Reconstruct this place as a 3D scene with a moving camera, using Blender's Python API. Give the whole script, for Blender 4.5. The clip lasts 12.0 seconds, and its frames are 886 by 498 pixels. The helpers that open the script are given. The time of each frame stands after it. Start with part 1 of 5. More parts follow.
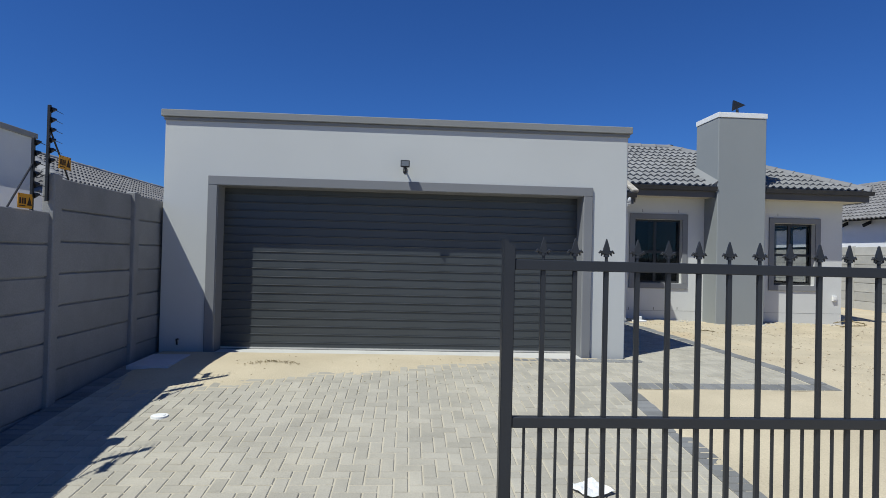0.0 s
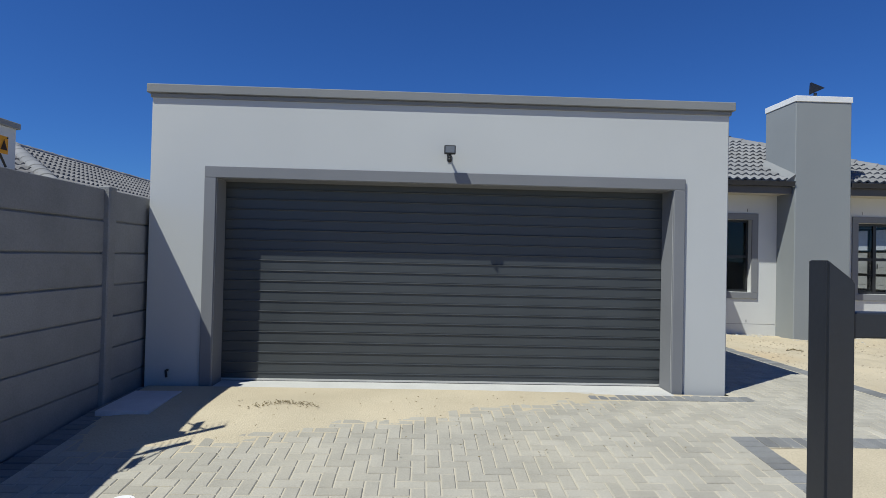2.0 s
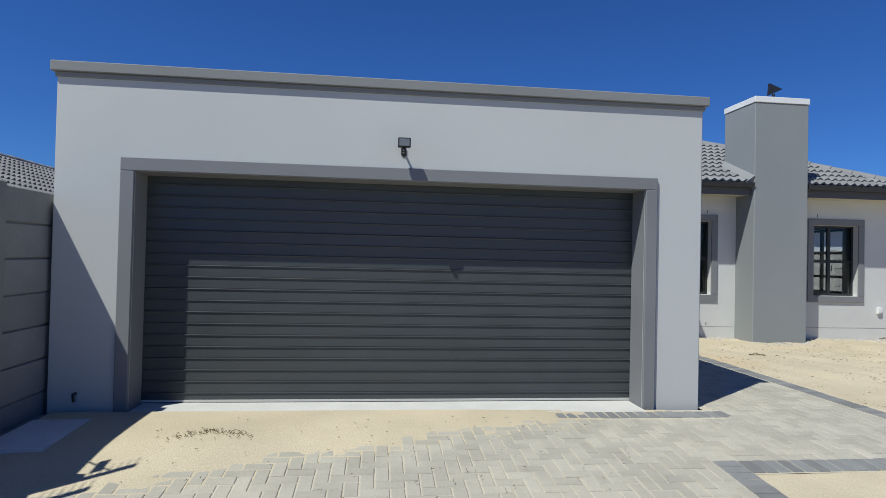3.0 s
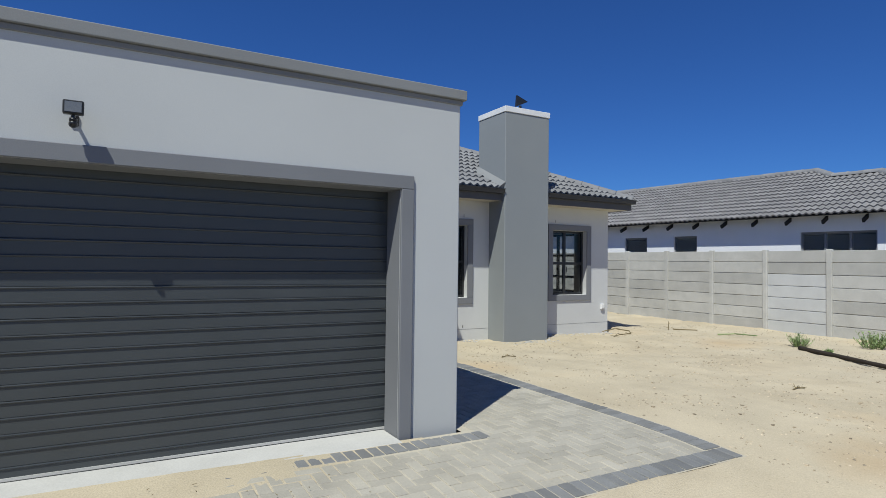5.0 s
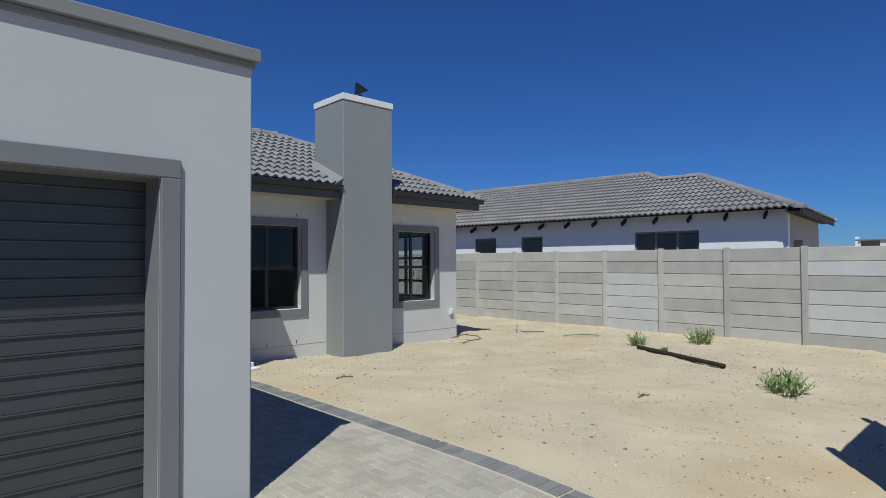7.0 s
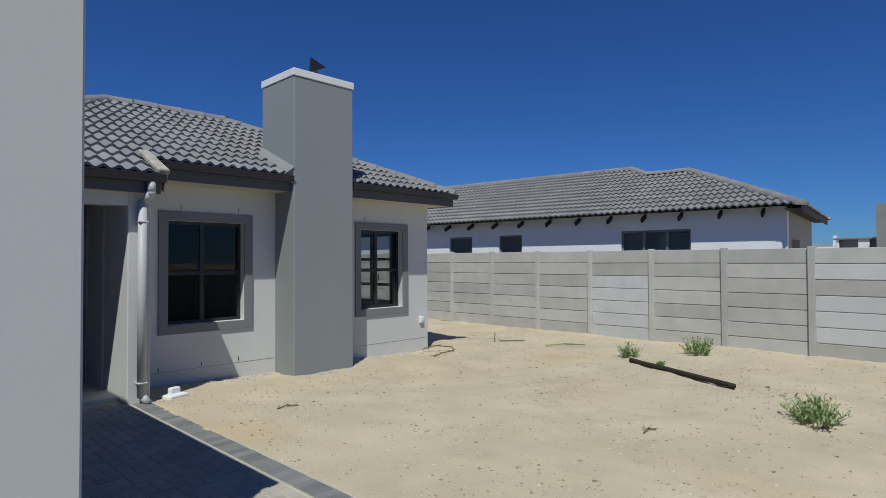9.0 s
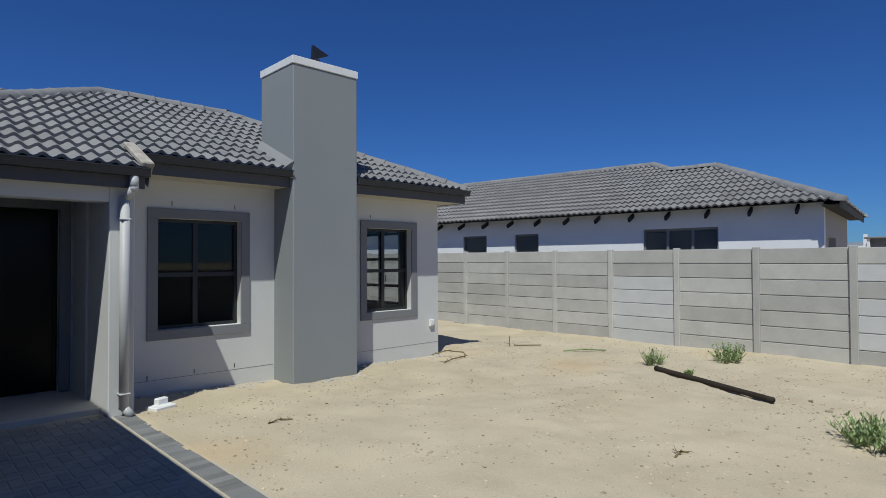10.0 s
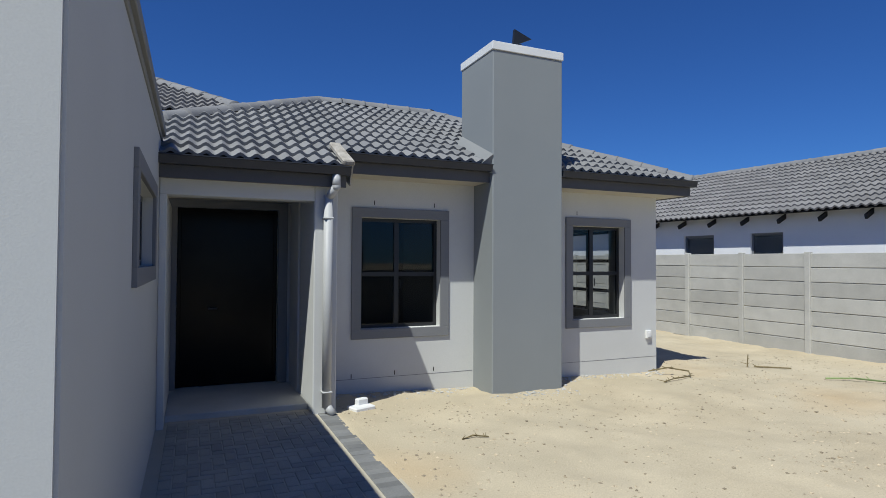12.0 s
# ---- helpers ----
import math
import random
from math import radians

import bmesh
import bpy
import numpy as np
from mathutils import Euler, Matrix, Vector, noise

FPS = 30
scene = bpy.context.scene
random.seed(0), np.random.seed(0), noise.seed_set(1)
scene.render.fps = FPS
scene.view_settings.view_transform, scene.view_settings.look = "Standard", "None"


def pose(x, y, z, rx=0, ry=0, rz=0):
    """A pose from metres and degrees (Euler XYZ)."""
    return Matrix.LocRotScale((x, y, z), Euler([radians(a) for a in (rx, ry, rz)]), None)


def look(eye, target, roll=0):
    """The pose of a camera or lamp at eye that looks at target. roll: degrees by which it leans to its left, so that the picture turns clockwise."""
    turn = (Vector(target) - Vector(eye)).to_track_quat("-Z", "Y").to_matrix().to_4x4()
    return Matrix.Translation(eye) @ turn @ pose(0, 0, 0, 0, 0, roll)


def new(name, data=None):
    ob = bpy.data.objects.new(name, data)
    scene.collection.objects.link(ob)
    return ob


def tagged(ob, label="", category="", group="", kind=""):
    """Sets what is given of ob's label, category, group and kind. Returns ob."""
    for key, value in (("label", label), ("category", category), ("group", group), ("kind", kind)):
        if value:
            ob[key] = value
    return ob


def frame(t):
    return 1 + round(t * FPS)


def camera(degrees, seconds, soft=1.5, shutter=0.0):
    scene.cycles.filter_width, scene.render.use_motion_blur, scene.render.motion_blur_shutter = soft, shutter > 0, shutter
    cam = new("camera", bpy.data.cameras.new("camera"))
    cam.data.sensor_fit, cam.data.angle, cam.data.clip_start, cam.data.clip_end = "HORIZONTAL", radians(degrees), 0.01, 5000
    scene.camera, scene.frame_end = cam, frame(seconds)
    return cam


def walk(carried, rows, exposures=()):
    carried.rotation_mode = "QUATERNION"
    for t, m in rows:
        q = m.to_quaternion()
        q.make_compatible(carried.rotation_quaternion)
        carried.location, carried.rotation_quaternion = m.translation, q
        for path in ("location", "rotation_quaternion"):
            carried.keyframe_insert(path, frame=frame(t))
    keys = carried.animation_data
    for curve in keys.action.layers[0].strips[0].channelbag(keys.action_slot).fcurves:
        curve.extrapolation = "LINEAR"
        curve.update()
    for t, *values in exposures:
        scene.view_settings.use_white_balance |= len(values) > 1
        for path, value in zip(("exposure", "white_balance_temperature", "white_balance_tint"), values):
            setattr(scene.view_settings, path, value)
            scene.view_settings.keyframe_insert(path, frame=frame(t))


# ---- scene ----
cam = camera(75.3, 12.0, soft=0.6)
PATH = [
    (0, (0.048, -0.485, 1.292), (0.174, 1.51, 1.32), 1.4),
    (0.5, (-0.099, -0.061, 1.293), (0.0, 1.936, 1.324), 1.4),
    (1, (-0.197, 0.347, 1.312), (-0.124, 2.346, 1.343), 1.3),
    (1.5, (-0.276, 0.703, 1.35), (-0.208, 2.701, 1.379), 1.3),
    (2, (-0.26, 1.061, 1.374), (-0.188, 3.06, 1.405), 1.3),
    (2.5, (-0.234, 1.408, 1.387), (-0.143, 3.405, 1.417), 1.3),
    (3, (-0.213, 1.651, 1.432), (0.01, 3.638, 1.463), 1.3),
    (3.2, (-0.188, 1.757, 1.434), (0.126, 3.732, 1.469), 1.1),
    (5, (0.301, 2.541, 1.507), (1.274, 4.287, 1.557), 0.7),
    (5.5, (0.521, 2.751, 1.537), (1.606, 4.43, 1.589), 0.4),
    (6, (0.723, 2.937, 1.574), (1.92, 4.538, 1.626), 0.2),
    (6.5, (0.992, 3.093, 1.579), (2.302, 4.604, 1.632), -0.0),
    (7, (1.245, 3.287, 1.604), (2.615, 4.744, 1.656), -0.3),
    (9, (2.305, 4.197, 1.691), (3.732, 5.597, 1.735), -0.3),
    (9.5, (2.602, 4.387, 1.7), (4.02, 5.797, 1.741), -0.3),
    (10, (2.835, 4.561, 1.707), (4.22, 6.003, 1.749), -0.3),
    (10.5, (2.995, 4.806, 1.724), (4.324, 6.3, 1.767), -0.1),
    (11, (3.186, 4.984, 1.733), (4.38, 6.588, 1.775), -0.0),
    (11.5, (3.263, 5.155, 1.743), (4.231, 6.904, 1.787), 0.2),
    (12, (3.329, 5.223, 1.695), (4.126, 7.057, 1.744), 0.3),
]
walk(cam, [(t, look(eye, target, roll)) for t, eye, target, roll in PATH], exposures=[(0.0, 0.1), (3.0, 0.12), (5.5, -0.04), (7.0, -0.17), (9.0, -0.28), (10.0, -0.26), (11.0, -0.14), (12.0, 0.02)])

# ---- light ----
SUN_DIR = Vector((-0.503, -0.384, 1.0)).normalized()
world = bpy.data.worlds.new("sky")
scene.world = world
world.use_nodes = True
wn = world.node_tree.nodes
wl = world.node_tree.links
sky = wn.new("ShaderNodeTexSky")
sky.sky_type = 'NISHITA'
sky.sun_disc = False
sky.sun_elevation = math.asin(SUN_DIR.z)
sky.sun_rotation = math.atan2(SUN_DIR.x, SUN_DIR.y)
sky.altitude = 300
sky.air_density = 1.0
sky.dust_density = 0.0
sky.ozone_density = 3.0
deep = wn.new("ShaderNodeVectorMath")
deep.operation = 'MULTIPLY'
deep.inputs[1].default_value = (0.395, 0.88, 1.75)
wl.new(sky.outputs[0], deep.inputs[0])
wl.new(deep.outputs[0], wn["Background"].inputs[0])
wn["Background"].inputs[1].default_value = 0.047
sun = new("sun", bpy.data.lights.new("sun", 'SUN'))
sun.data.energy = 4.6
sun.data.angle = radians(0.53)
sun.data.color = (0.96, 0.985, 0.92)
sun.matrix_world = look(SUN_DIR * 40, (0, 0, 0))


# ---- materials ----
def material(name, color, rough=0.8, spread=0.12, scale=6.0, fine=60.0, bump=0.15, metal=0.0, spec=0.3,
             tint=None, patch=0.0, by_object=0.0, by_island=0.0, dist=0.01):
    """Two scales of noise vary the colour and the roughness; the finer also gives the relief."""
    mat = bpy.data.materials.new(name)
    mat.use_nodes = True
    nt = mat.node_tree
    n, l = nt.nodes, nt.links
    bsdf = n["Principled BSDF"]
    co = n.new("ShaderNodeTexCoord")
    geo = n.new("ShaderNodeNewGeometry")
    big = n.new("ShaderNodeTexNoise")
    big.inputs["Scale"].default_value = scale
    big.inputs["Detail"].default_value = 5
    small = n.new("ShaderNodeTexNoise")
    small.inputs["Scale"].default_value = fine
    small.inputs["Detail"].default_value = 4
    for t in (big, small):
        l.new(geo.outputs["Position"], t.inputs["Vector"])
    add = n.new("ShaderNodeMath")
    add.operation = 'ADD'
    l.new(big.outputs["Fac"], add.inputs[0])
    l.new(small.outputs["Fac"], add.inputs[1])
    val = n.new("ShaderNodeMapRange")
    val.inputs["From Min"].default_value = 0.65
    val.inputs["From Max"].default_value = 1.35
    val.inputs["To Min"].default_value = 1 - spread
    val.inputs["To Max"].default_value = 1 + spread
    l.new(add.outputs[0], val.inputs["Value"])
    last = val.outputs[0]
    for amount, source in ((by_object, "object"), (by_island, "island")):
        if amount:
            r = n.new("ShaderNodeMapRange")
            r.inputs["To Min"].default_value = 1 - amount
            r.inputs["To Max"].default_value = 1 + amount
            if source == "object":
                info = n.new("ShaderNodeObjectInfo")
                l.new(info.outputs["Random"], r.inputs["Value"])
            else:
                l.new(geo.outputs["Random Per Island"], r.inputs["Value"])
            mul = n.new("ShaderNodeMath")
            mul.operation = 'MULTIPLY'
            l.new(last, mul.inputs[0])
            l.new(r.outputs[0], mul.inputs[1])
            last = mul.outputs[0]
    base = n.new("ShaderNodeMix")
    base.data_type = 'RGBA'
    base.inputs["A"].default_value = (*color, 1)
    base.inputs["B"].default_value = (*(tint or color), 1)
    base.inputs["Factor"].default_value = 0.0
    if patch:
        stain = n.new("ShaderNodeTexNoise")
        stain.inputs["Scale"].default_value = scale * 0.35
        stain.inputs["Detail"].default_value = 6
        stain.inputs["Roughness"].default_value = 0.62
        l.new(geo.outputs["Position"], stain.inputs["Vector"])
        ramp = n.new("ShaderNodeMapRange")
        ramp.inputs["From Min"].default_value = 0.45
        ramp.inputs["From Max"].default_value = 0.68
        ramp.inputs["To Max"].default_value = patch
        l.new(stain.outputs["Fac"], ramp.inputs["Value"])
        l.new(ramp.outputs[0], base.inputs["Factor"])
    mix = n.new("ShaderNodeVectorMath")
    mix.operation = 'SCALE'
    l.new(base.outputs["Result"], mix.inputs[0])
    l.new(last, mix.inputs["Scale"])
    l.new(mix.outputs[0], bsdf.inputs["Base Color"])
    rr = n.new("ShaderNodeMapRange")
    rr.inputs["To Min"].default_value = max(0.02, rough - 0.12)
    rr.inputs["To Max"].default_value = min(1.0, rough + 0.12)
    l.new(big.outputs["Fac"], rr.inputs["Value"])
    l.new(rr.outputs[0], bsdf.inputs["Roughness"])
    bsdf.inputs["Metallic"].default_value = metal
    bsdf.inputs["Specular IOR Level"].default_value = spec
    if bump:
        b = n.new("ShaderNodeBump")
        b.inputs["Strength"].default_value = bump
        b.inputs["Distance"].default_value = dist
        l.new(add.outputs[0], b.inputs["Height"])
        l.new(b.outputs[0], bsdf.inputs["Normal"])
    return mat


M_WALL = material("grey_plaster", (0.505, 0.515, 0.505), 0.85, 0.05, 0.9, 140, 0.12, patch=0.25, tint=(0.47, 0.475, 0.465), dist=0.004)
M_HOUSE = material("house_plaster", (0.59, 0.595, 0.58), 0.88, 0.07, 1.2, 110, 0.3, patch=0.4, tint=(0.53, 0.52, 0.51), dist=0.005)
M_TRIM = material("dark_grey_plaster", (0.20, 0.205, 0.215), 0.8, 0.07, 1.5, 120, 0.2, patch=0.3, tint=(0.175, 0.18, 0.19), dist=0.004)
M_COPING = material("coping_paint", (0.225, 0.23, 0.23), 0.8, 0.08, 1.5, 120, 0.2, patch=0.3, tint=(0.195, 0.2, 0.205), dist=0.004)
M_CHIM = material("chimney_plaster", (0.245, 0.262, 0.268), 0.85, 0.05, 1.0, 120, 0.25, patch=0.3, tint=(0.22, 0.236, 0.242), dist=0.004)
M_CAP = material("white_cap", (0.72, 0.72, 0.71), 0.7, 0.06, 4, 90, 0.15)
M_DOOR = material("charcoal_door", (0.053, 0.060, 0.064), 0.38, 0.10, 3, 160, 0.08, spec=0.5, patch=0.35, tint=(0.064, 0.070, 0.072), dist=0.002)
M_PRECAST = material("precast_concrete", (0.445, 0.437, 0.405), 0.9, 0.12, 3.0, 70, 0.4, patch=0.5, tint=(0.375, 0.368, 0.34), by_object=0.12, dist=0.006)
M_PRECAST_PALE = material("pale_precast", (0.52, 0.525, 0.515), 0.9, 0.08, 3.0, 70, 0.4, patch=0.4, tint=(0.46, 0.462, 0.45), by_object=0.05, dist=0.006)
# older concrete, its colour lowered further to deepen the west wall's shaded face
M_PRECAST_OLD = material("old_precast_shade_darkened", (0.26, 0.26, 0.258), 0.9, 0.12, 3.0, 70, 0.5, patch=0.6, tint=(0.20, 0.20, 0.20), by_object=0.07, dist=0.006)
M_PAVER = material("paver", (0.37, 0.345, 0.29), 0.92, 0.14, 3.0, 90, 0.5, patch=0.5, tint=(0.46, 0.42, 0.335), by_object=0.09, dist=0.004)
M_PAVER_BED = material("paver_bulk", (0.37, 0.345, 0.29), 0.92, 0.14, 3.0, 90, 0.5, patch=0.5, tint=(0.46, 0.42, 0.335), by_island=0.09, dist=0.004)
M_EDGE = material("edge_paver", (0.185, 0.187, 0.187), 0.9, 0.15, 4.0, 90, 0.5, patch=0.5, tint=(0.21, 0.205, 0.19), by_object=0.18, dist=0.004)
M_CONC = material("sill_concrete", (0.52, 0.51, 0.48), 0.9, 0.1, 3.0, 80, 0.4, patch=0.5, tint=(0.45, 0.44, 0.41), dist=0.004)
M_JOINT = material("joint_sand", (0.47, 0.425, 0.335), 0.95, 0.1, 4.0, 120, 0.4, dist=0.004)
M_TILE = material("roof_tile", (0.21, 0.21, 0.212), 0.75, 0.10, 2.0, 90, 0.3, patch=0.4, tint=(0.265, 0.26, 0.25), by_object=0.12, dist=0.003)
M_TILE_FAR = material("roof_tile_bulk", (0.205, 0.198, 0.195), 0.75, 0.10, 2.0, 90, 0.3, patch=0.4, tint=(0.23, 0.222, 0.215), by_island=0.14, dist=0.003)
M_RIDGE = material("ridge_tile", (0.20, 0.20, 0.205), 0.8, 0.12, 4.0, 90, 0.3, patch=0.5, tint=(0.27, 0.265, 0.26), by_object=0.1, dist=0.003)
M_VERGE = material("verge_mortar", (0.42, 0.39, 0.34), 0.9, 0.25, 9, 60, 0.5, patch=0.7, tint=(0.24, 0.20, 0.15))
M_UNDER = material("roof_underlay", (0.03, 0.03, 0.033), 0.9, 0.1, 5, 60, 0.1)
M_FASCIA = material("charcoal_fascia", (0.095, 0.096, 0.102), 0.6, 0.08, 3, 60, 0.1)
M_GUTTER = material("charcoal_gutter", (0.035, 0.037, 0.043), 0.4, 0.08, 3, 60, 0.05, spec=0.5)
M_SOFFIT = material("soffit_board", (0.5, 0.47, 0.4), 0.9, 0.06, 3, 60, 0.1)
M_PIPE = material("painted_pipe", (0.46, 0.465, 0.465), 0.5, 0.05, 5, 60, 0.05, spec=0.4)
M_IRON = material("charcoal_steel", (0.020, 0.023, 0.029), 0.42, 0.1, 8, 90, 0.12, spec=0.5, dist=0.002)
M_ALU = material("dark_aluminium", (0.018, 0.019, 0.021), 0.38, 0.06, 8, 90, 0.04, spec=0.5)
M_BLACK = material("black_plastic", (0.014, 0.014, 0.015), 0.4, 0.1, 8, 90, 0.05, spec=0.5)
M_WHITE = material("white_plastic", (0.75, 0.75, 0.74), 0.5, 0.05, 8, 90, 0.05)
M_LENS = material("lamp_lens", (0.16, 0.17, 0.18), 0.15, 0.1, 40, 120, 0.2, spec=0.6)
M_SIGN = material("sign_yellow", (0.66, 0.30, 0.02), 0.5, 0.08, 8, 60, 0.05)
M_INK = material("sign_ink", (0.03, 0.015, 0.01), 0.6, 0.05, 8, 60, 0.0)
M_WOODDARK = material("creosoted_wood", (0.035, 0.026, 0.019), 0.85, 0.3, 12, 90, 0.6)
# dark glass; its near black also stands in for the unlit hall
M_FRONTDOOR = material("dark_glass_unlit_hall", (0.007, 0.007, 0.0065), 0.2, 0.2, 5, 60, 0.0, spec=0.12)
# room colours set very dark to put the interiors' shade into them
M_ROOM = material("unlit_room_paint", (0.10, 0.10, 0.095), 0.9, 0.04, 2, 50, 0.05)
M_ROOMFLOOR = material("unlit_room_floor", (0.05, 0.047, 0.043), 0.6, 0.1, 2, 50, 0.05)
M_LEAF = material("weed_leaf", (0.23, 0.31, 0.13), 0.6, 0.25, 20, 90, 0.0, by_island=0.35)
M_STRAW = material("dry_twig", (0.20, 0.16, 0.085), 0.8, 0.25, 20, 90, 0.1, by_island=0.2)
M_STONE = material("small_stone", (0.40, 0.335, 0.24), 0.9, 0.25, 20, 90, 0.2, by_island=0.45)
M_NBWALL = material("white_plaster", (0.78, 0.78, 0.79), 0.85, 0.05, 1.5, 100, 0.3, patch=0.2, tint=(0.70, 0.70, 0.72), dist=0.005)
M_BEIGE = material("beige_plaster", (0.36, 0.345, 0.335), 0.85, 0.06, 1.5, 100, 0.3)
M_HILL = material("far_hill", (0.20, 0.22, 0.26), 1.0, 0.15, 0.02, 0.2, 0.0)
M_COVER = material("cover_slab", (0.55, 0.56, 0.58), 0.85, 0.08, 5, 90, 0.3, patch=0.4, tint=(0.38, 0.38, 0.38), dist=0.004)


def glass_material():
    mat = bpy.data.materials.new("window_glass")
    mat.use_nodes = True
    b = mat.node_tree.nodes["Principled BSDF"]
    b.inputs["Base Color"].default_value = (0.45, 0.48, 0.49, 1)
    b.inputs["Roughness"].default_value = 0.0
    b.inputs["IOR"].default_value = 1.33
    b.inputs["Transmission Weight"].default_value = 1.0
    return mat


M_GLASS = glass_material()


def sand_material():
    mat = material("sand", (0.505, 0.435, 0.315), 0.95, 0.16, 1.1, 75, 0.55, patch=0.5, tint=(0.44, 0.36, 0.245), spec=0.1, dist=0.012)
    nt = mat.node_tree
    n, l = nt.nodes, nt.links
    bsdf = n["Principled BSDF"]
    src = bsdf.inputs["Base Color"].links[0].from_socket
    geo = n.new("ShaderNodeNewGeometry")
    # scattered dark specks and reddish patches of damp earth
    vor = n.new("ShaderNodeTexVoronoi")
    vor.inputs["Scale"].default_value = 26
    l.new(geo.outputs["Position"], vor.inputs["Vector"])
    speck = n.new("ShaderNodeMapRange")
    speck.inputs["From Min"].default_value = 0.10
    speck.inputs["From Max"].default_value = 0.20
    speck.inputs["To Min"].default_value = 0.45
    speck.inputs["To Max"].default_value = 0.0
    l.new(vor.outputs["Distance"], speck.inputs["Value"])
    where = n.new("ShaderNodeTexNoise")
    where.inputs["Scale"].default_value = 2.6
    where.inputs["Detail"].default_value = 5
    l.new(geo.outputs["Position"], where.inputs["Vector"])
    gate_ = n.new("ShaderNodeMapRange")
    gate_.inputs["From Min"].default_value = 0.50
    gate_.inputs["From Max"].default_value = 0.62
    l.new(where.outputs["Fac"], gate_.inputs["Value"])
    mul = n.new("ShaderNodeMath")
    mul.operation = 'MULTIPLY'
    l.new(speck.outputs[0], mul.inputs[0])
    l.new(gate_.outputs[0], mul.inputs[1])
    m1 = n.new("ShaderNodeMix")
    m1.data_type = 'RGBA'
    l.new(mul.outputs[0], m1.inputs["Factor"])
    l.new(src, m1.inputs["A"])
    m1.inputs["B"].default_value = (0.22, 0.17, 0.11, 1)
    red = n.new("ShaderNodeTexNoise")
    red.inputs["Scale"].default_value = 0.32
    red.inputs["Detail"].default_value = 4
    l.new(geo.outputs["Position"], red.inputs["Vector"])
    rr = n.new("ShaderNodeMapRange")
    rr.inputs["From Min"].default_value = 0.56
    rr.inputs["From Max"].default_value = 0.75
    rr.inputs["To Max"].default_value = 0.5
    l.new(red.outputs["Fac"], rr.inputs["Value"])
    m2 = n.new("ShaderNodeMix")
    m2.data_type = 'RGBA'
    l.new(rr.outputs[0], m2.inputs["Factor"])
    l.new(m1.outputs["Result"], m2.inputs["A"])
    m2.inputs["B"].default_value = (0.50, 0.335, 0.17, 1)
    l.new(m2.outputs["Result"], bsdf.inputs["Base Color"])
    return mat


M_SAND = sand_material()


# ---- mesh helpers ----
def mesh_of(bm, name, mat, smooth=False):
    me = bpy.data.meshes.new(name)
    bm.normal_update()
    bm.to_mesh(me)
    bm.free()
    me.materials.append(mat)
    if smooth:
        for p in me.polygons:
            p.use_smooth = True
    return me


def part(name, bm, mat, parent=None, label="", smooth=False):
    me = bm if isinstance(bm, bpy.types.Mesh) else mesh_of(bm, name, mat, smooth)
    ob = new(name, me)
    if parent:
        ob.parent = parent
    if label:
        ob["label"] = label
    return ob


def thing(name, at=(0, 0, 0), label="", category="", group="", kind="", turn=0):
    ob = new(name)
    ob.empty_display_size = 0.1
    ob.matrix_basis = pose(*at, 0, 0, turn)
    return tagged(ob, label, category, group, kind)


def box(bm, x0, x1, y0, y1, z0, z1, bevel=0.0, segments=1):
    r = bmesh.ops.create_cube(bm, size=1.0)
    bmesh.ops.scale(bm, vec=(x1 - x0, y1 - y0, z1 - z0), verts=r["verts"])
    bmesh.ops.translate(bm, vec=((x0 + x1) / 2, (y0 + y1) / 2, (z0 + z1) / 2), verts=r["verts"])
    if bevel:
        es = list({e for v in r["verts"] for e in v.link_edges})
        bmesh.ops.bevel(bm, geom=es, offset=bevel, segments=segments, affect='EDGES', profile=0.6)
    return bm


def boxes(*rows, bevel=0.0):
    bm = bmesh.new()
    for r in rows:
        box(bm, *r, bevel=bevel)
    return bm


def tube(bm, a, b, r0, r1=None, sides=12):
    a, b = Vector(a), Vector(b)
    r = bmesh.ops.create_cone(bm, cap_ends=True, segments=sides, radius1=r0, radius2=r0 if r1 is None else r1, depth=(b - a).length)
    m = Matrix.Translation((a + b) / 2) @ (b - a).to_track_quat('Z', 'Y').to_matrix().to_4x4()
    bmesh.ops.transform(bm, matrix=m, verts=r["verts"])
    return bm


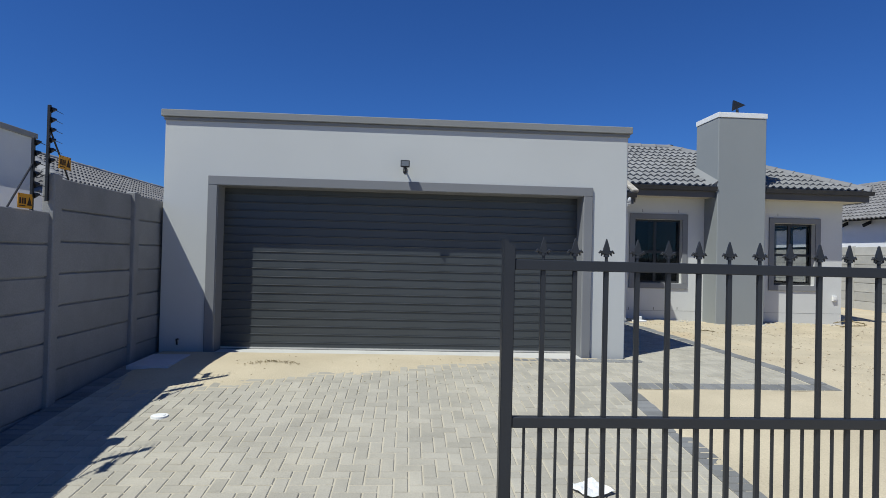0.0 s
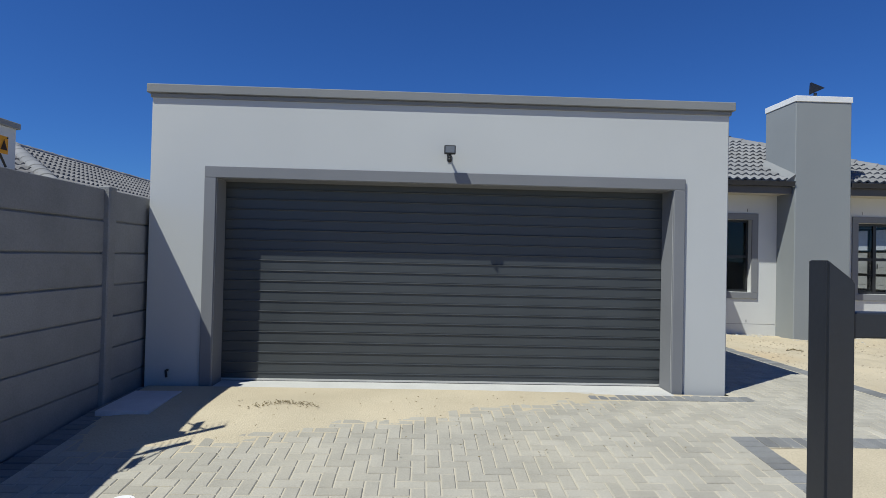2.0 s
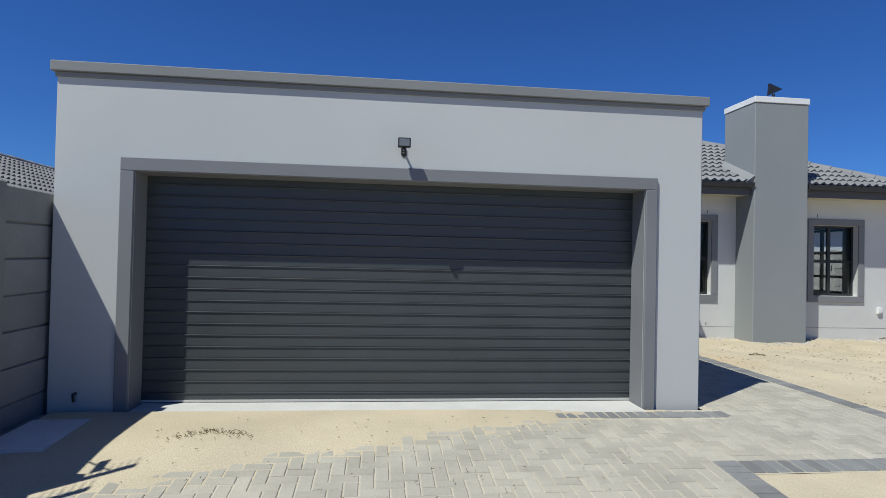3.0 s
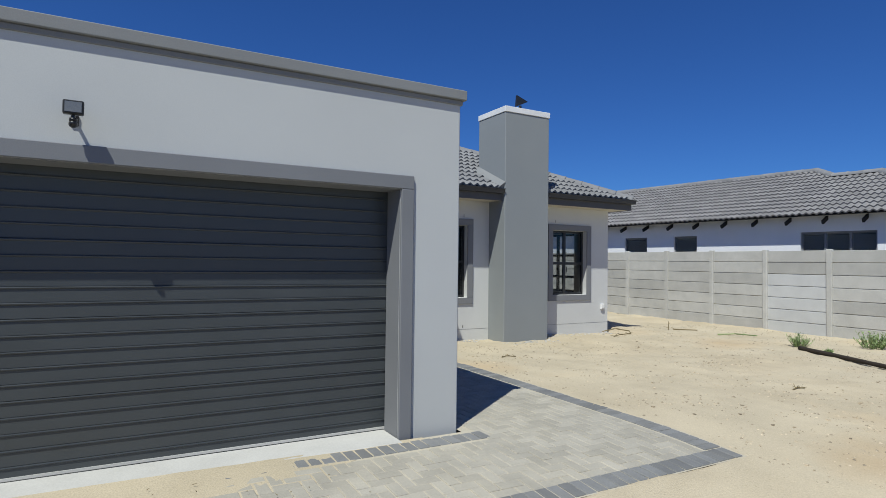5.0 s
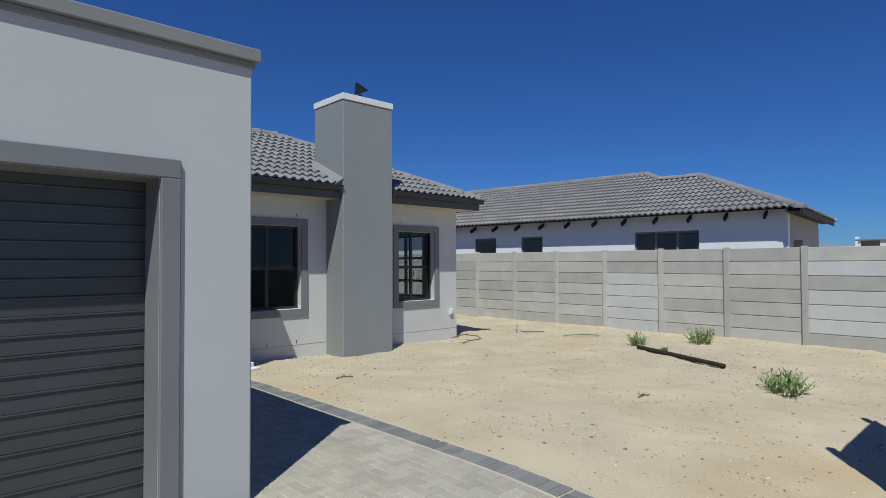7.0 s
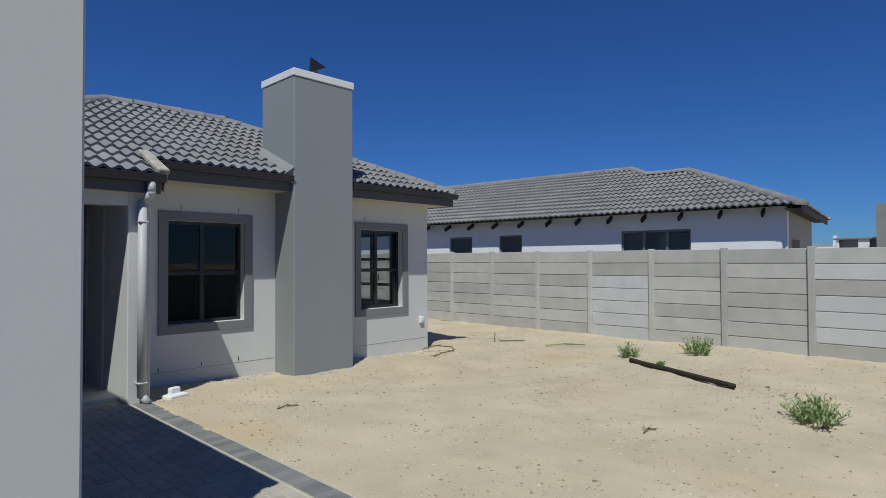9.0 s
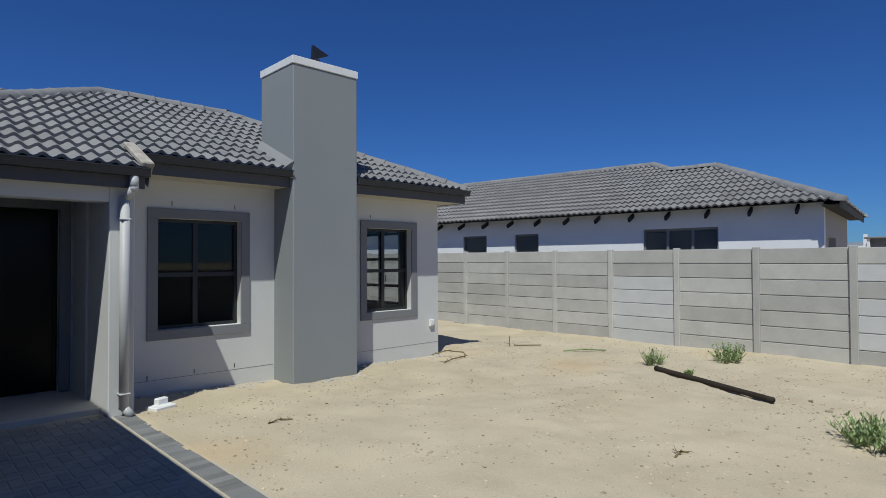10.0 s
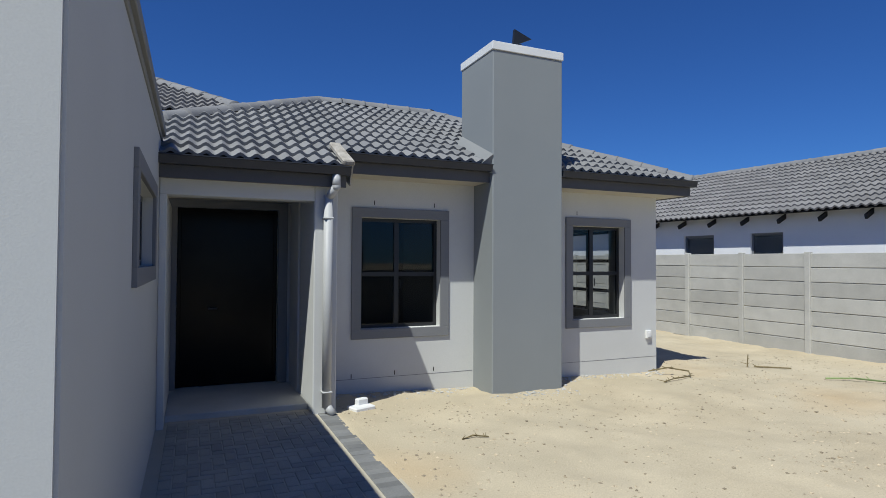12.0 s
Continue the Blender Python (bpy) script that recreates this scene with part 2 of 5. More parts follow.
def wall_with_holes(bm, a0, a1, z0, z1, b0, b1, holes, axis='x'):
    """A wall along an axis from a0 to a1, from b0 to b1 thick, with rectangular openings (a, a, z, z)."""
    xs = sorted({a0, a1, *[h[0] for h in holes], *[h[1] for h in holes]})
    zs = sorted({z0, z1, *[h[2] for h in holes], *[h[3] for h in holes]})
    solid = lambda i, j: (0 <= i < len(xs) - 1 and 0 <= j < len(zs) - 1 and
                          not any(h[0] <= xs[i] < h[1] and h[2] <= zs[j] < h[3] for h in holes))
    cache = {}

    def vert(x, b, z):
        k = (x, b, z)
        if k not in cache:
            cache[k] = bm.verts.new((x, b, z) if axis == 'x' else (b, x, z))
        return cache[k]

    for i in range(len(xs) - 1):
        for j in range(len(zs) - 1):
            if not solid(i, j):
                continue
            x0_, x1_, y0_, y1_ = xs[i], xs[i + 1], zs[j], zs[j + 1]
            bm.faces.new([vert(x0_, b0, y0_), vert(x1_, b0, y0_), vert(x1_, b0, y1_), vert(x0_, b0, y1_)])
            bm.faces.new([vert(x0_, b1, y1_), vert(x1_, b1, y1_), vert(x1_, b1, y0_), vert(x0_, b1, y0_)])
            for di, dj, p, q in ((-1, 0, (x0_, y1_), (x0_, y0_)), (1, 0, (x1_, y0_), (x1_, y1_)),
                                 (0, -1, (x0_, y0_), (x1_, y0_)), (0, 1, (x1_, y1_), (x0_, y1_))):
                if not solid(i + di, j + dj):
                    bm.faces.new([vert(p[0], b0, p[1]), vert(p[0], b1, p[1]), vert(q[0], b1, q[1]), vert(q[0], b0, q[1])])
    bmesh.ops.recalc_face_normals(bm, faces=bm.faces)
    return bm


def frame_ring(bm, x0, x1, z0, z1, w, y0, y1, bottom=True, bevel=0.004):
    """A rectangular surround in the xz plane, w wide, mitred by butting."""
    box(bm, x0, x1, y0, y1, z1 - w, z1, bevel)
    zb = z0 + w if bottom else z0
    box(bm, x0, x0 + w, y0, y1, zb, z1 - w, bevel)
    box(bm, x1 - w, x1, y0, y1, zb, z1 - w, bevel)
    if bottom:
        box(bm, x0, x1, y0, y1, z0, z0 + w, bevel)
    return bm


# ---- ground ----
def slope(y):
    u = 6.1 - y
    return -0.09 * (math.log1p(math.exp(4 * u)) / 4 if u < 6 else u) if u < 9 else -0.09 * 9 - 0.02 * min(u - 9, 20)


def paved(x, y):
    if -3.1 <= x <= 2.5 and y <= 7.1:
        return True
    if 2.3 <= x <= 4.85 and 5.5 <= y <= 7.1:
        return True
    return 3.0 <= x <= 4.85 and 7.0 <= y <= 13.4


def sand_height(x, y):
    n = noise.noise((x * 0.55, y * 0.55, 0)) * 0.045 + noise.noise((x * 1.7, y * 1.7, 3)) * 0.022
    n += noise.noise((x * 4.3, y * 4.3, 7)) * 0.016 + noise.noise((x * 9, y * 9, 9)) * 0.010
    away = min(1.0, max(0.0, (x - 4.85) / 2.5))
    return slope(y) * (1 - 0.35 * away) - 0.006 - 0.07 * away + n * (0.35 + 0.65 * away)


def ground_height(x, y):
    if x > 40 or x < -40 or y > 45 or y < -30:
        return -0.5
    if -3.3 < x < 3.2 and 6.9 < y < 12 or 3.0 < x < 10.4 and 12.7 < y < 20:
        return -0.25
    if (paved(x, y) and paved(x + 0.1, y) and paved(x, y - 0.1)) or (x < -3.0 and y < 7.2):
        return slope(y) - 0.07
    return sand_height(x, y)


def spaced(lo, hi, step, far):
    a = list(np.arange(lo, hi + 1e-6, step))
    left, right, s = lo, hi, step
    out_l, out_r = [], []
    while left > -far:
        s *= 1.45
        left -= s
        right += s
        out_l.append(left)
        out_r.append(right)
    return out_l[::-1] + a + out_r


def build_ground():
    xs, ys = spaced(-3.3, 14.9, 0.075, 1500), spaced(2.4, 16.5, 0.075, 1500)
    nx = len(xs)
    verts = [(x, y, ground_height(x, y)) for y in ys for x in xs]
    faces = [(j * nx + i, j * nx + i + 1, (j + 1) * nx + i + 1, (j + 1) * nx + i)
             for j in range(len(ys) - 1) for i in range(nx - 1)]
    me = bpy.data.meshes.new("ground")
    me.from_pydata(verts, [], faces)
    me.materials.append(M_SAND)
    for p in me.polygons:
        p.use_smooth = True
    tagged(new("ground", me), "pale yellow building sand with pebbles and footprints", "ground", kind="structure")


build_ground()


# ---- boundary walls of precast panels ----
def precast_wall(name, x, side, ys, tops, base, mat, label, pale=()):
    """Panels 0.29 m high slotted between posts; side is the way the seen face looks."""
    wall = thing(name, (0, 0, 0), label, "wall", kind="structure")
    t = 0.05
    rows = 7
    bay = ys[1] - ys[0]
    bm = bmesh.new()
    box(bm, -t / 2, t / 2, 0.05, bay - 0.05, 0.0, 0.277, 0.006)
    box(bm, -t / 2 + 0.021, t / 2 - 0.021, 0.05, bay - 0.05, -0.02, 0.27)
    panel = mesh_of(bm, "panel", mat)
    pale_panel = panel.copy()
    pale_panel.materials[0] = M_PRECAST_PALE
    post_meshes = {}
    for i in range(len(ys)):
        z1 = tops[min(i, len(tops) - 1)]
        if i and tops[i - 1] > z1:
            z1 = tops[i - 1]
        h = round(z1 + 0.012 - base(ys[i]) + 0.3, 2)
        if h not in post_meshes:
            bm = bmesh.new()
            box(bm, -0.055, 0.055, -0.06, 0.06, 0.0, h, 0.01)
            post_meshes[h] = mesh_of(bm, "post", mat)
        p = part("post", post_meshes[h], mat, wall)
        p.matrix_basis = pose(x - side * 0.055 + side * 0.025, ys[i], z1 + 0.012 - h)
        if i == len(ys) - 1:
            break
        for k in range(rows + 1):
            q = part("panel", pale_panel if (i, k) in pale else panel, mat, wall)
            q.matrix_basis = pose(x - side * 0.045 + random.uniform(-0.004, 0.004), ys[i] + random.uniform(-0.004, 0.004),
                                  tops[i] - 0.292 * (k + 1), 0, 0, random.uniform(-0.15, 0.15))
    return wall


EAST = [6.78 + 1.53 * k for k in range(-4, 11)]
precast_wall("wall_east", 14.66, -1, EAST, [1.90 + 0.006 * k for k in range(len(EAST))], lambda y: -0.2, M_PRECAST,
             "light grey precast concrete panel boundary wall",
             [(6, 2), (6, 3), (6, 4), (6, 5), (6, 6), (3, 1), (3, 3), (3, 4), (3, 5)])
WEST = [6.38 - 1.52 * k for k in range(5, -2, -1)]
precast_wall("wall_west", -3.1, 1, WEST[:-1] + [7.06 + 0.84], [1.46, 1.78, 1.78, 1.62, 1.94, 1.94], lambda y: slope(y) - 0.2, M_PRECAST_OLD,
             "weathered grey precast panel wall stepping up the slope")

# plain street wall that closes the plot behind the walk
street = thing("wall_south", (0, 0, 0), "grey precast street boundary wall", "wall", kind="structure")
for k in range(6):
    part("panel", boxes((4.7 + 1.62 * k, 6.2 + 1.62 * k, 1.15, 1.2, -0.6, 1.45), bevel=0.01), M_PRECAST, street)
    part("post", boxes((4.58 + 1.62 * k, 4.7 + 1.62 * k, 1.12, 1.23, -0.6, 1.47), bevel=0.01), M_PRECAST, street)

# ---- garage ----
GX0, GX1, GY0, GY1, GZ = -3.08, 3.00, 7.08, 11.95, 2.965


def build_garage():
    g = thing("garage", (0, 0, 0), "light grey plastered double garage with flat parapet roof", "garage", kind="structure")
    bm = wall_with_holes(bmesh.new(), GX0, GX1, -0.3, GZ, GY0, GY0 + 0.27, [(-2.40, 2.40, -0.3, 2.15)])
    bmesh.ops.bevel(bm, geom=[e for e in bm.edges if abs(e.verts[0].co.x - GX1) < 1e-4 and abs(e.verts[1].co.x - GX1) < 1e-4
                              and abs(e.verts[0].co.y - GY0) < 1e-4 and abs(e.verts[1].co.y - GY0) < 1e-4], offset=0.012, segments=2, affect='EDGES')
    part("front_wall", bm, M_WALL, g)
    side = wall_with_holes(bmesh.new(), GY0 + 0.27, GY1, -0.3, GZ, GX1 - 0.24, GX1, [(9.14, 10.78, 1.66, 2.25)], 'y')
    part("side_wall", side, M_WALL, g)
    part("side_wall", boxes((GX0, GX0 + 0.24, GY0 + 0.27, GY1, -0.3, GZ)), M_WALL, g)
    part("back_wall", boxes((GX0 + 0.24, GX1 - 0.24, GY1 - 0.24, GY1, -0.3, GZ)), M_WALL, g)
    part("roof_slab", boxes((GX0 + 0.24, GX1 - 0.24, GY0 + 0.27, GY1 - 0.24, 2.5, 2.62)), M_CONC, g)
    part("garage_floor", boxes((GX0 + 0.24, GX1 - 0.24, GY0 + 0.27, GY1 - 0.24, -0.2, 0.03)), M_CONC, g)
    c = bmesh.new()
    # an upper band that overhangs a narrower lower one
    for o, z0, z1 in ((0.016, GZ, GZ + 0.045), (0.045, GZ + 0.045, GZ + 0.135)):
        box(c, GX0 - o, GX1 + o, GY0 - o, GY0 + 0.30, z0, z1, 0.006)
        box(c, GX1 - 0.27, GX1 + o, GY0 + 0.30, GY1, z0, z1, 0.006)
        box(c, GX0 - o, GX0 + 0.27, GY0 + 0.30, GY1, z0, z1, 0.006)
        box(c, GX0 + 0.27, GX1 - 0.27, GY1 - 0.27, GY1, z0, z1, 0.006)
    part("coping", c, M_COPING, g, "darker grey painted coping")
    m = frame_ring(bmesh.new(), -2.52, 2.52, -0.05, 2.27, 0.12, GY0 - 0.03, GY0 + 0.002, bottom=False, bevel=0.006)
    box(m, -2.402, -2.396, GY0 + 0.004, GY0 + 0.268, -0.05, 2.146)
    box(m, 2.396, 2.402, GY0 + 0.004, GY0 + 0.268, -0.05, 2.146)
    box(m, -2.39, 2.39, GY0 + 0.004, GY0 + 0.268, 2.146, 2.152)
    part("door_surround", m, M_TRIM, g, "dark grey plaster surround")
    s = frame_ring(bmesh.new(), 9.02, 10.90, 1.54, 2.37, 0.12, -0.03, 0.002)
    ob = part("window_surround", s, M_TRIM, g, "dark grey plaster surround")
    bmesh_turn = Matrix(((0, -1, 0, GX1), (1, 0, 0, 0), (0, 0, 1, 0), (0, 0, 0, 1)))
    ob.data.transform(bmesh_turn)
    a = frame_ring(bmesh.new(), 9.14, 10.78, 1.66, 2.25, 0.05, 0.08, 0.12)
    box(a, 9.935, 9.985, 0.08, 0.12, 1.71, 2.20)
    ob = part("window_frame", a, M_ALU, g)
    ob.data.transform(bmesh_turn)
    p = part("pane", boxes((9.185, 10.735, 0.097, 0.103, 1.705, 2.205)), M_GLASS, g)
    p.data.transform(bmesh_turn)
    p.visible_shadow = False


build_garage()


def build_garage_door():
    d = thing("door_1", (0, 7.352, 0.0), "closed charcoal sectional garage door with horizontal ribs", "garage door", kind="structure")
    n, z0, z1 = 20, -0.008, 2.19
    h = (z1 - z0) / n
    sect = {5, 10, 15}
    bm = bmesh.new()
    prof = [(0.05, 0.0), (0.006, 0.0), (0.005, 0.002), (0.005, h - 0.018), (-0.003, h - 0.013), (-0.005, h - 0.007), (-0.003, h - 0.0015), (0.05, h - 0.001)]
    for x in (-2.44, 2.44):
        for y, z in prof:
            bm.verts.new((x, y, z))
    bm.verts.ensure_lookup_table()
    k = len(prof)
    for i in range(k - 1):
        bm.faces.new([bm.verts[i], bm.verts[k + i], bm.verts[k + i + 1], bm.verts[i + 1]])
    bm.faces.new([bm.verts[i] for i in range(k)])
    bm.faces.new([bm.verts[k + i] for i in reversed(range(k))])
    bmesh.ops.recalc_face_normals(bm, faces=bm.faces)
    me = mesh_of(bm, "slat", M_DOOR)
    for i in range(n):
        s = part("slat", me, M_DOOR, d)
        gap = 0.0015 * sum(1 for q in sect if q <= i)
        s.matrix_basis = pose(0, random.uniform(-0.0015, 0.0015), z0 + i * h + gap, random.uniform(-0.25, 0.25), 0, 0)
    part("backing", boxes((-2.42, 2.42, 0.055, 0.075, z0, 2.2)), M_ALU, d)
    part("seal", boxes((-2.39, 2.39, -0.006, 0.05, -0.012, 0.010), bevel=0.003), M_BLACK, d, "black rubber seal")


build_garage_door()
tagged(part("door_sill", boxes((-2.39, 2.39, 6.945, 7.42, -0.12, 0.004), bevel=0.006), M_CONC), "pale concrete threshold under the garage door", "sill", kind="structure")


def build_floodlight():
    f = thing("floodlight", (0.0, GY0, 2.44), "small black floodlight with presence sensor on garage wall", "lamp")
    f.scale = (0.78, 1.1, 0.78)
    b = bmesh.new()
    box(b, -0.075, 0.075, -0.155, -0.105, 0.0, 0.115, 0.008)
    for i in range(6):
        box(b, -0.06 + i * 0.022, -0.052 + i * 0.022, -0.105, -0.085, 0.015, 0.1)
    part("housing", b, M_BLACK, f)
    part("lens", boxes((-0.06, 0.06, -0.159, -0.1552, 0.015, 0.1), bevel=0.001), M_LENS, f, "glass lens")
    br = bmesh.new()
    box(br, -0.03, 0.03, -0.012, 0.0, -0.06, 0.03, 0.003)
    box(br, -0.012, 0.012, -0.11, -0.01, -0.02, 0.0, 0.003)
    box(br, -0.012, 0.012, -0.13, -0.105, -0.05, 0.005, 0.003)
    part("bracket", br, M_BLACK, f)
    s = bmesh.new()
    bmesh.ops.create_uvsphere(s, u_segments=16, v_segments=10, radius=0.034)
    bmesh.ops.translate(s, vec=(0, -0.12, -0.075), verts=s.verts)
    tube(s, (0, -0.12, -0.055), (0, -0.12, -0.03), 0.03, 0.03, 16)
    part("sensor", s, M_BLACK, f, "round presence sensor", smooth=True)


build_floodlight()
u = thing("conduit_stub", (-2.845, GY0, 0.13), "short black conduit stub bent out of garage wall", "conduit")
bm = tube(bmesh.new(), (0, 0.02, 0.03), (0, -0.05, 0.03), 0.012, 0.012, 10)
tube(bm, (0, -0.05, 0.035), (0.012, -0.06, -0.035), 0.012, 0.012, 10)
part("conduit", bm, M_BLACK, u, smooth=True)

# ---- house ----
HY, HX1 = 12.65, 10.46
W1 = (5.24, 6.64, 0.68, 2.43)
W2 = (8.63, 9.91, 0.69, 2.42)
B = 0.13


def inner(w):
    return (w[0] + B, w[1] - B, w[2] + B, w[3] - B)


def build_window(name, w, mull, rail, label):
    x0, x1, z0, z1 = inner(w)
    win = thing(name, ((w[0] + w[1]) / 2, HY, w[2]), label, "window", kind="structure")
    cx, cz = (w[0] + w[1]) / 2, w[2]
    loc = lambda bm: (bmesh.ops.translate(bm, vec=(-cx, -HY, -cz), verts=bm.verts), bm)[1]
    part("surround", loc(frame_ring(bmesh.new(), *w, B, HY - 0.028, HY + 0.002)), M_TRIM, win, "dark grey plaster surround")
    y0, y1 = HY + 0.12, HY + 0.165
    f = frame_ring(bmesh.new(), x0, x1, z0, z1, 0.045, y0, y1, bevel=0.003)
    mx, mz = x0 + (x1 - x0) * mull, z0 + (z1 - z0) * rail
    box(f, mx - 0.035, mx + 0.035, y0, y1, z0 + 0.045, z1 - 0.045, 0.003)
    for a, b in ((x0 + 0.045, mx - 0.035), (mx + 0.035, x1 - 0.045)):
        box(f, a, b, y0, y1, mz - 0.03, mz + 0.03, 0.003)
    part("window_frame", loc(f), M_ALU, win, "charcoal aluminium frame")
    for a, b in ((x0 + 0.04, mx - 0.03), (mx + 0.03, x1 - 0.04)):
        for c, d in ((z0 + 0.04, mz - 0.025), (mz + 0.025, z1 - 0.04)):
            p = part("pane", loc(boxes((a, b, HY + 0.139, HY + 0.145, c, d))), M_GLASS, win)
            p.visible_shadow = False
    part("handle", loc(boxes((mx + 0.045, mx + 0.06, y0 - 0.02, y0, mz - 0.2, mz - 0.08), bevel=0.004)), M_ALU, win)


def build_house():
    h = thing("house", (0, 0, 0), "single-storey grey plastered house with tiled hip roof", "house", kind="structure")
    top = 2.98
    bm = wall_with_holes(bmesh.new(), 4.55, HX1, -0.4, top, HY, HY + 0.25, [inner(W1), inner(W2)])
    part("front_wall", bm, M_HOUSE, h)
    side = wall_with_holes(bmesh.new(), HY + 0.25, 18.2, -0.4, top, HX1 - 0.25, HX1, [(13.55, 15.1, 0.82, 2.3)], 'y')
    part("side_wall", side, M_HOUSE, h)
    part("back_wall", boxes((2.9, HX1, 18.2, 18.45, -0.4, top)), M_HOUSE, h)
    # rooms behind the windows, their dimness painted into walls, floor and ceiling
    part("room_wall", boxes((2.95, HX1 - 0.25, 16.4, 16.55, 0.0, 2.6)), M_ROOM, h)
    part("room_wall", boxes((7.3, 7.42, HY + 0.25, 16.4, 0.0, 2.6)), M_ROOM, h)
    part("unlit_room_floor", boxes((4.8, HX1 - 0.25, HY + 0.25, 16.4, -0.2, 0.06)), M_ROOMFLOOR, h)
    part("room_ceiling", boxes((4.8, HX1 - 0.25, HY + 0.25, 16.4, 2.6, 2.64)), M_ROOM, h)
    # side window seen through the front one
    f = frame_ring(bmesh.new(), 13.55, 15.1, 0.82, 2.3, 0.05, -0.02, 0.03)
    box(f, 14.29, 14.36, -0.02, 0.03, 0.87, 2.25)
    for a, b in ((13.6, 14.29), (14.36, 15.05)):
        for z in (1.2, 1.75):
            box(f, a, b, -0.02, 0.03, z - 0.03, z + 0.03)
    ob = part("side_window_frame", f, M_ALU, h)
    ob.data.transform(Matrix(((0, -1, 0, HX1 - 0.1), (1, 0, 0, 0), (0, 0, 1, 0), (0, 0, 0, 1))))
    # porch: pier, beam, back wall with entrance
    part("porch_pier", boxes((4.573, 4.835, 11.72, HY, -0.4, 2.60), bevel=0.01), M_HOUSE, h)
    part("porch_beam", boxes((3.003, 4.573, 11.72, 11.95, 2.385, 2.60), bevel=0.006), M_HOUSE, h)
    part("porch_wall", boxes((3.003, 3.072, 11.72, 13.24, -0.3, 2.385), bevel=0.004), M_HOUSE, h)
    part("porch_wall", boxes((4.55, 4.8, HY + 0.25, 13.3, -0.3, 2.62)), M_HOUSE, h)
    part("porch_ceiling", boxes((3.003, 4.573, 11.95, 13.3, 2.5, 2.56)), M_SOFFIT, h)
    bm = wall_with_holes(bmesh.new(), 2.9, 4.8, -0.3, 2.62, 13.3, 13.5, [(3.135, 4.385, -0.3, 2.40)])
    part("entrance_wall", bm, M_HOUSE, h)
    part("porch_step", boxes((3.072, 4.573, 12.0, 13.5, -0.2, 0.06), bevel=0.008), M_CONC, h)
    part("entrance_surround", frame_ring(bmesh.new(), 3.01, 4.51, 0.07, 2.52, 0.125, 13.25, 13.302, bottom=False), M_TRIM, h)
    # weep joints scored into the plaster above the ground and the lintels
    for x, z in ((5.25, 0.17), (5.85, 0.18), (6.42, 0.19), (5.55, 2.47), (6.42, 2.47), (8.85, 2.46)):
        part("weep_hole", boxes((x - 0.006, x + 0.006, HY - 0.0025, HY + 0.01, z, z + 0.06)), M_BLACK, h)
    part("damp_course", boxes((4.86, 7.02, HY - 0.0022, HY + 0.01, 0.158, 0.164), (8.19, HX1 - 0.002, HY - 0.0022, HY + 0.01, 0.158, 0.164)), M_TRIM, h)
    build_window("window_1", W1, 0.47, 0.49, "charcoal aluminium window with four panes in grey surround")
    build_window("window_2", W2, 0.45, 0.49, "charcoal aluminium window with side window behind it")
    d = thing("door_2", (3.76, 13.38, 0.07), "dark glazed front door with sidelight in the porch", "door", kind="structure")
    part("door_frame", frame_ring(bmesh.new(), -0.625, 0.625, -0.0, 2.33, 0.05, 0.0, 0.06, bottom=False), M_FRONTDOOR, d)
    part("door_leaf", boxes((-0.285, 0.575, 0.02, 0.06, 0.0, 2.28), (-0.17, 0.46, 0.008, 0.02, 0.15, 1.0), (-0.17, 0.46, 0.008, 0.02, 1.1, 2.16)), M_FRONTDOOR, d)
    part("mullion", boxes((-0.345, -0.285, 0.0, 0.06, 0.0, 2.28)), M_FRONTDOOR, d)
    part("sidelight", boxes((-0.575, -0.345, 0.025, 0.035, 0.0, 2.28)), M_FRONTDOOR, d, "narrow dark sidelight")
    part("handle", boxes((-0.25, -0.13, -0.03, -0.01, 1.0, 1.025), bevel=0.004), M_ALU, d)
    # wall coloured near black in place of the hall's shade
    part("unlit_hall_wall", boxes((2.9, 4.8, 14.6, 14.7, 0.0, 2.6)), M_FRONTDOOR, h)


build_house()

# chimney
CX0, CX1, CY0, CY1 = 7.04, 8.17, 12.08, 13.08


def build_chimney():
    c = thing("chimney", (CX0, CY0, -0.2), "tall mid-grey plastered chimney with white cap", "chimney", kind="structure")
    w, d, hh = CX1 - CX0, CY1 - CY0, 4.62 + 0.2
    part("stack", boxes((0, w, 0, d, 0, hh), bevel=0.012), M_CHIM, c)
    part("cap", boxes((-0.014, w + 0.014, -0.014, d + 0.014, hh, hh + 0.115), bevel=0.006), M_CAP, c, "white painted cap")
    bm = bmesh.new()
    tube(bm, (0.66, 0.4, hh + 0.1), (0.66, 0.4, hh + 0.30), 0.035, 0.03, 12)
    part("flue", bm, M_ALU, c)
    bm = bmesh.new()
    pts = [(-0.10, 0.25), (-0.12, 0.0), (0.20, 0.15)]
    vs = [[bm.verts.new((0.66 + x, 0.4 + y * (0.5 if i < 2 else 0.2), hh + 0.26 + z)) for i, (x, z) in enumerate(pts)] for y in (-0.05, 0.05)]
    bm.faces.new(vs[0])
    bm.faces.new(vs[1][::-1])
    for i in range(3):
        j = (i + 1) % 3
        bm.faces.new([vs[0][j], vs[0][i], vs[1][i], vs[1][j]])
    bmesh.ops.recalc_face_normals(bm, faces=bm.faces)
    part("cowl", bm, M_ALU, c, "dark wedge-shaped swivel cowl")


build_chimney()

# ---- roofs ----
PITCH = 0.44
TW, TG = 0.33, 0.32


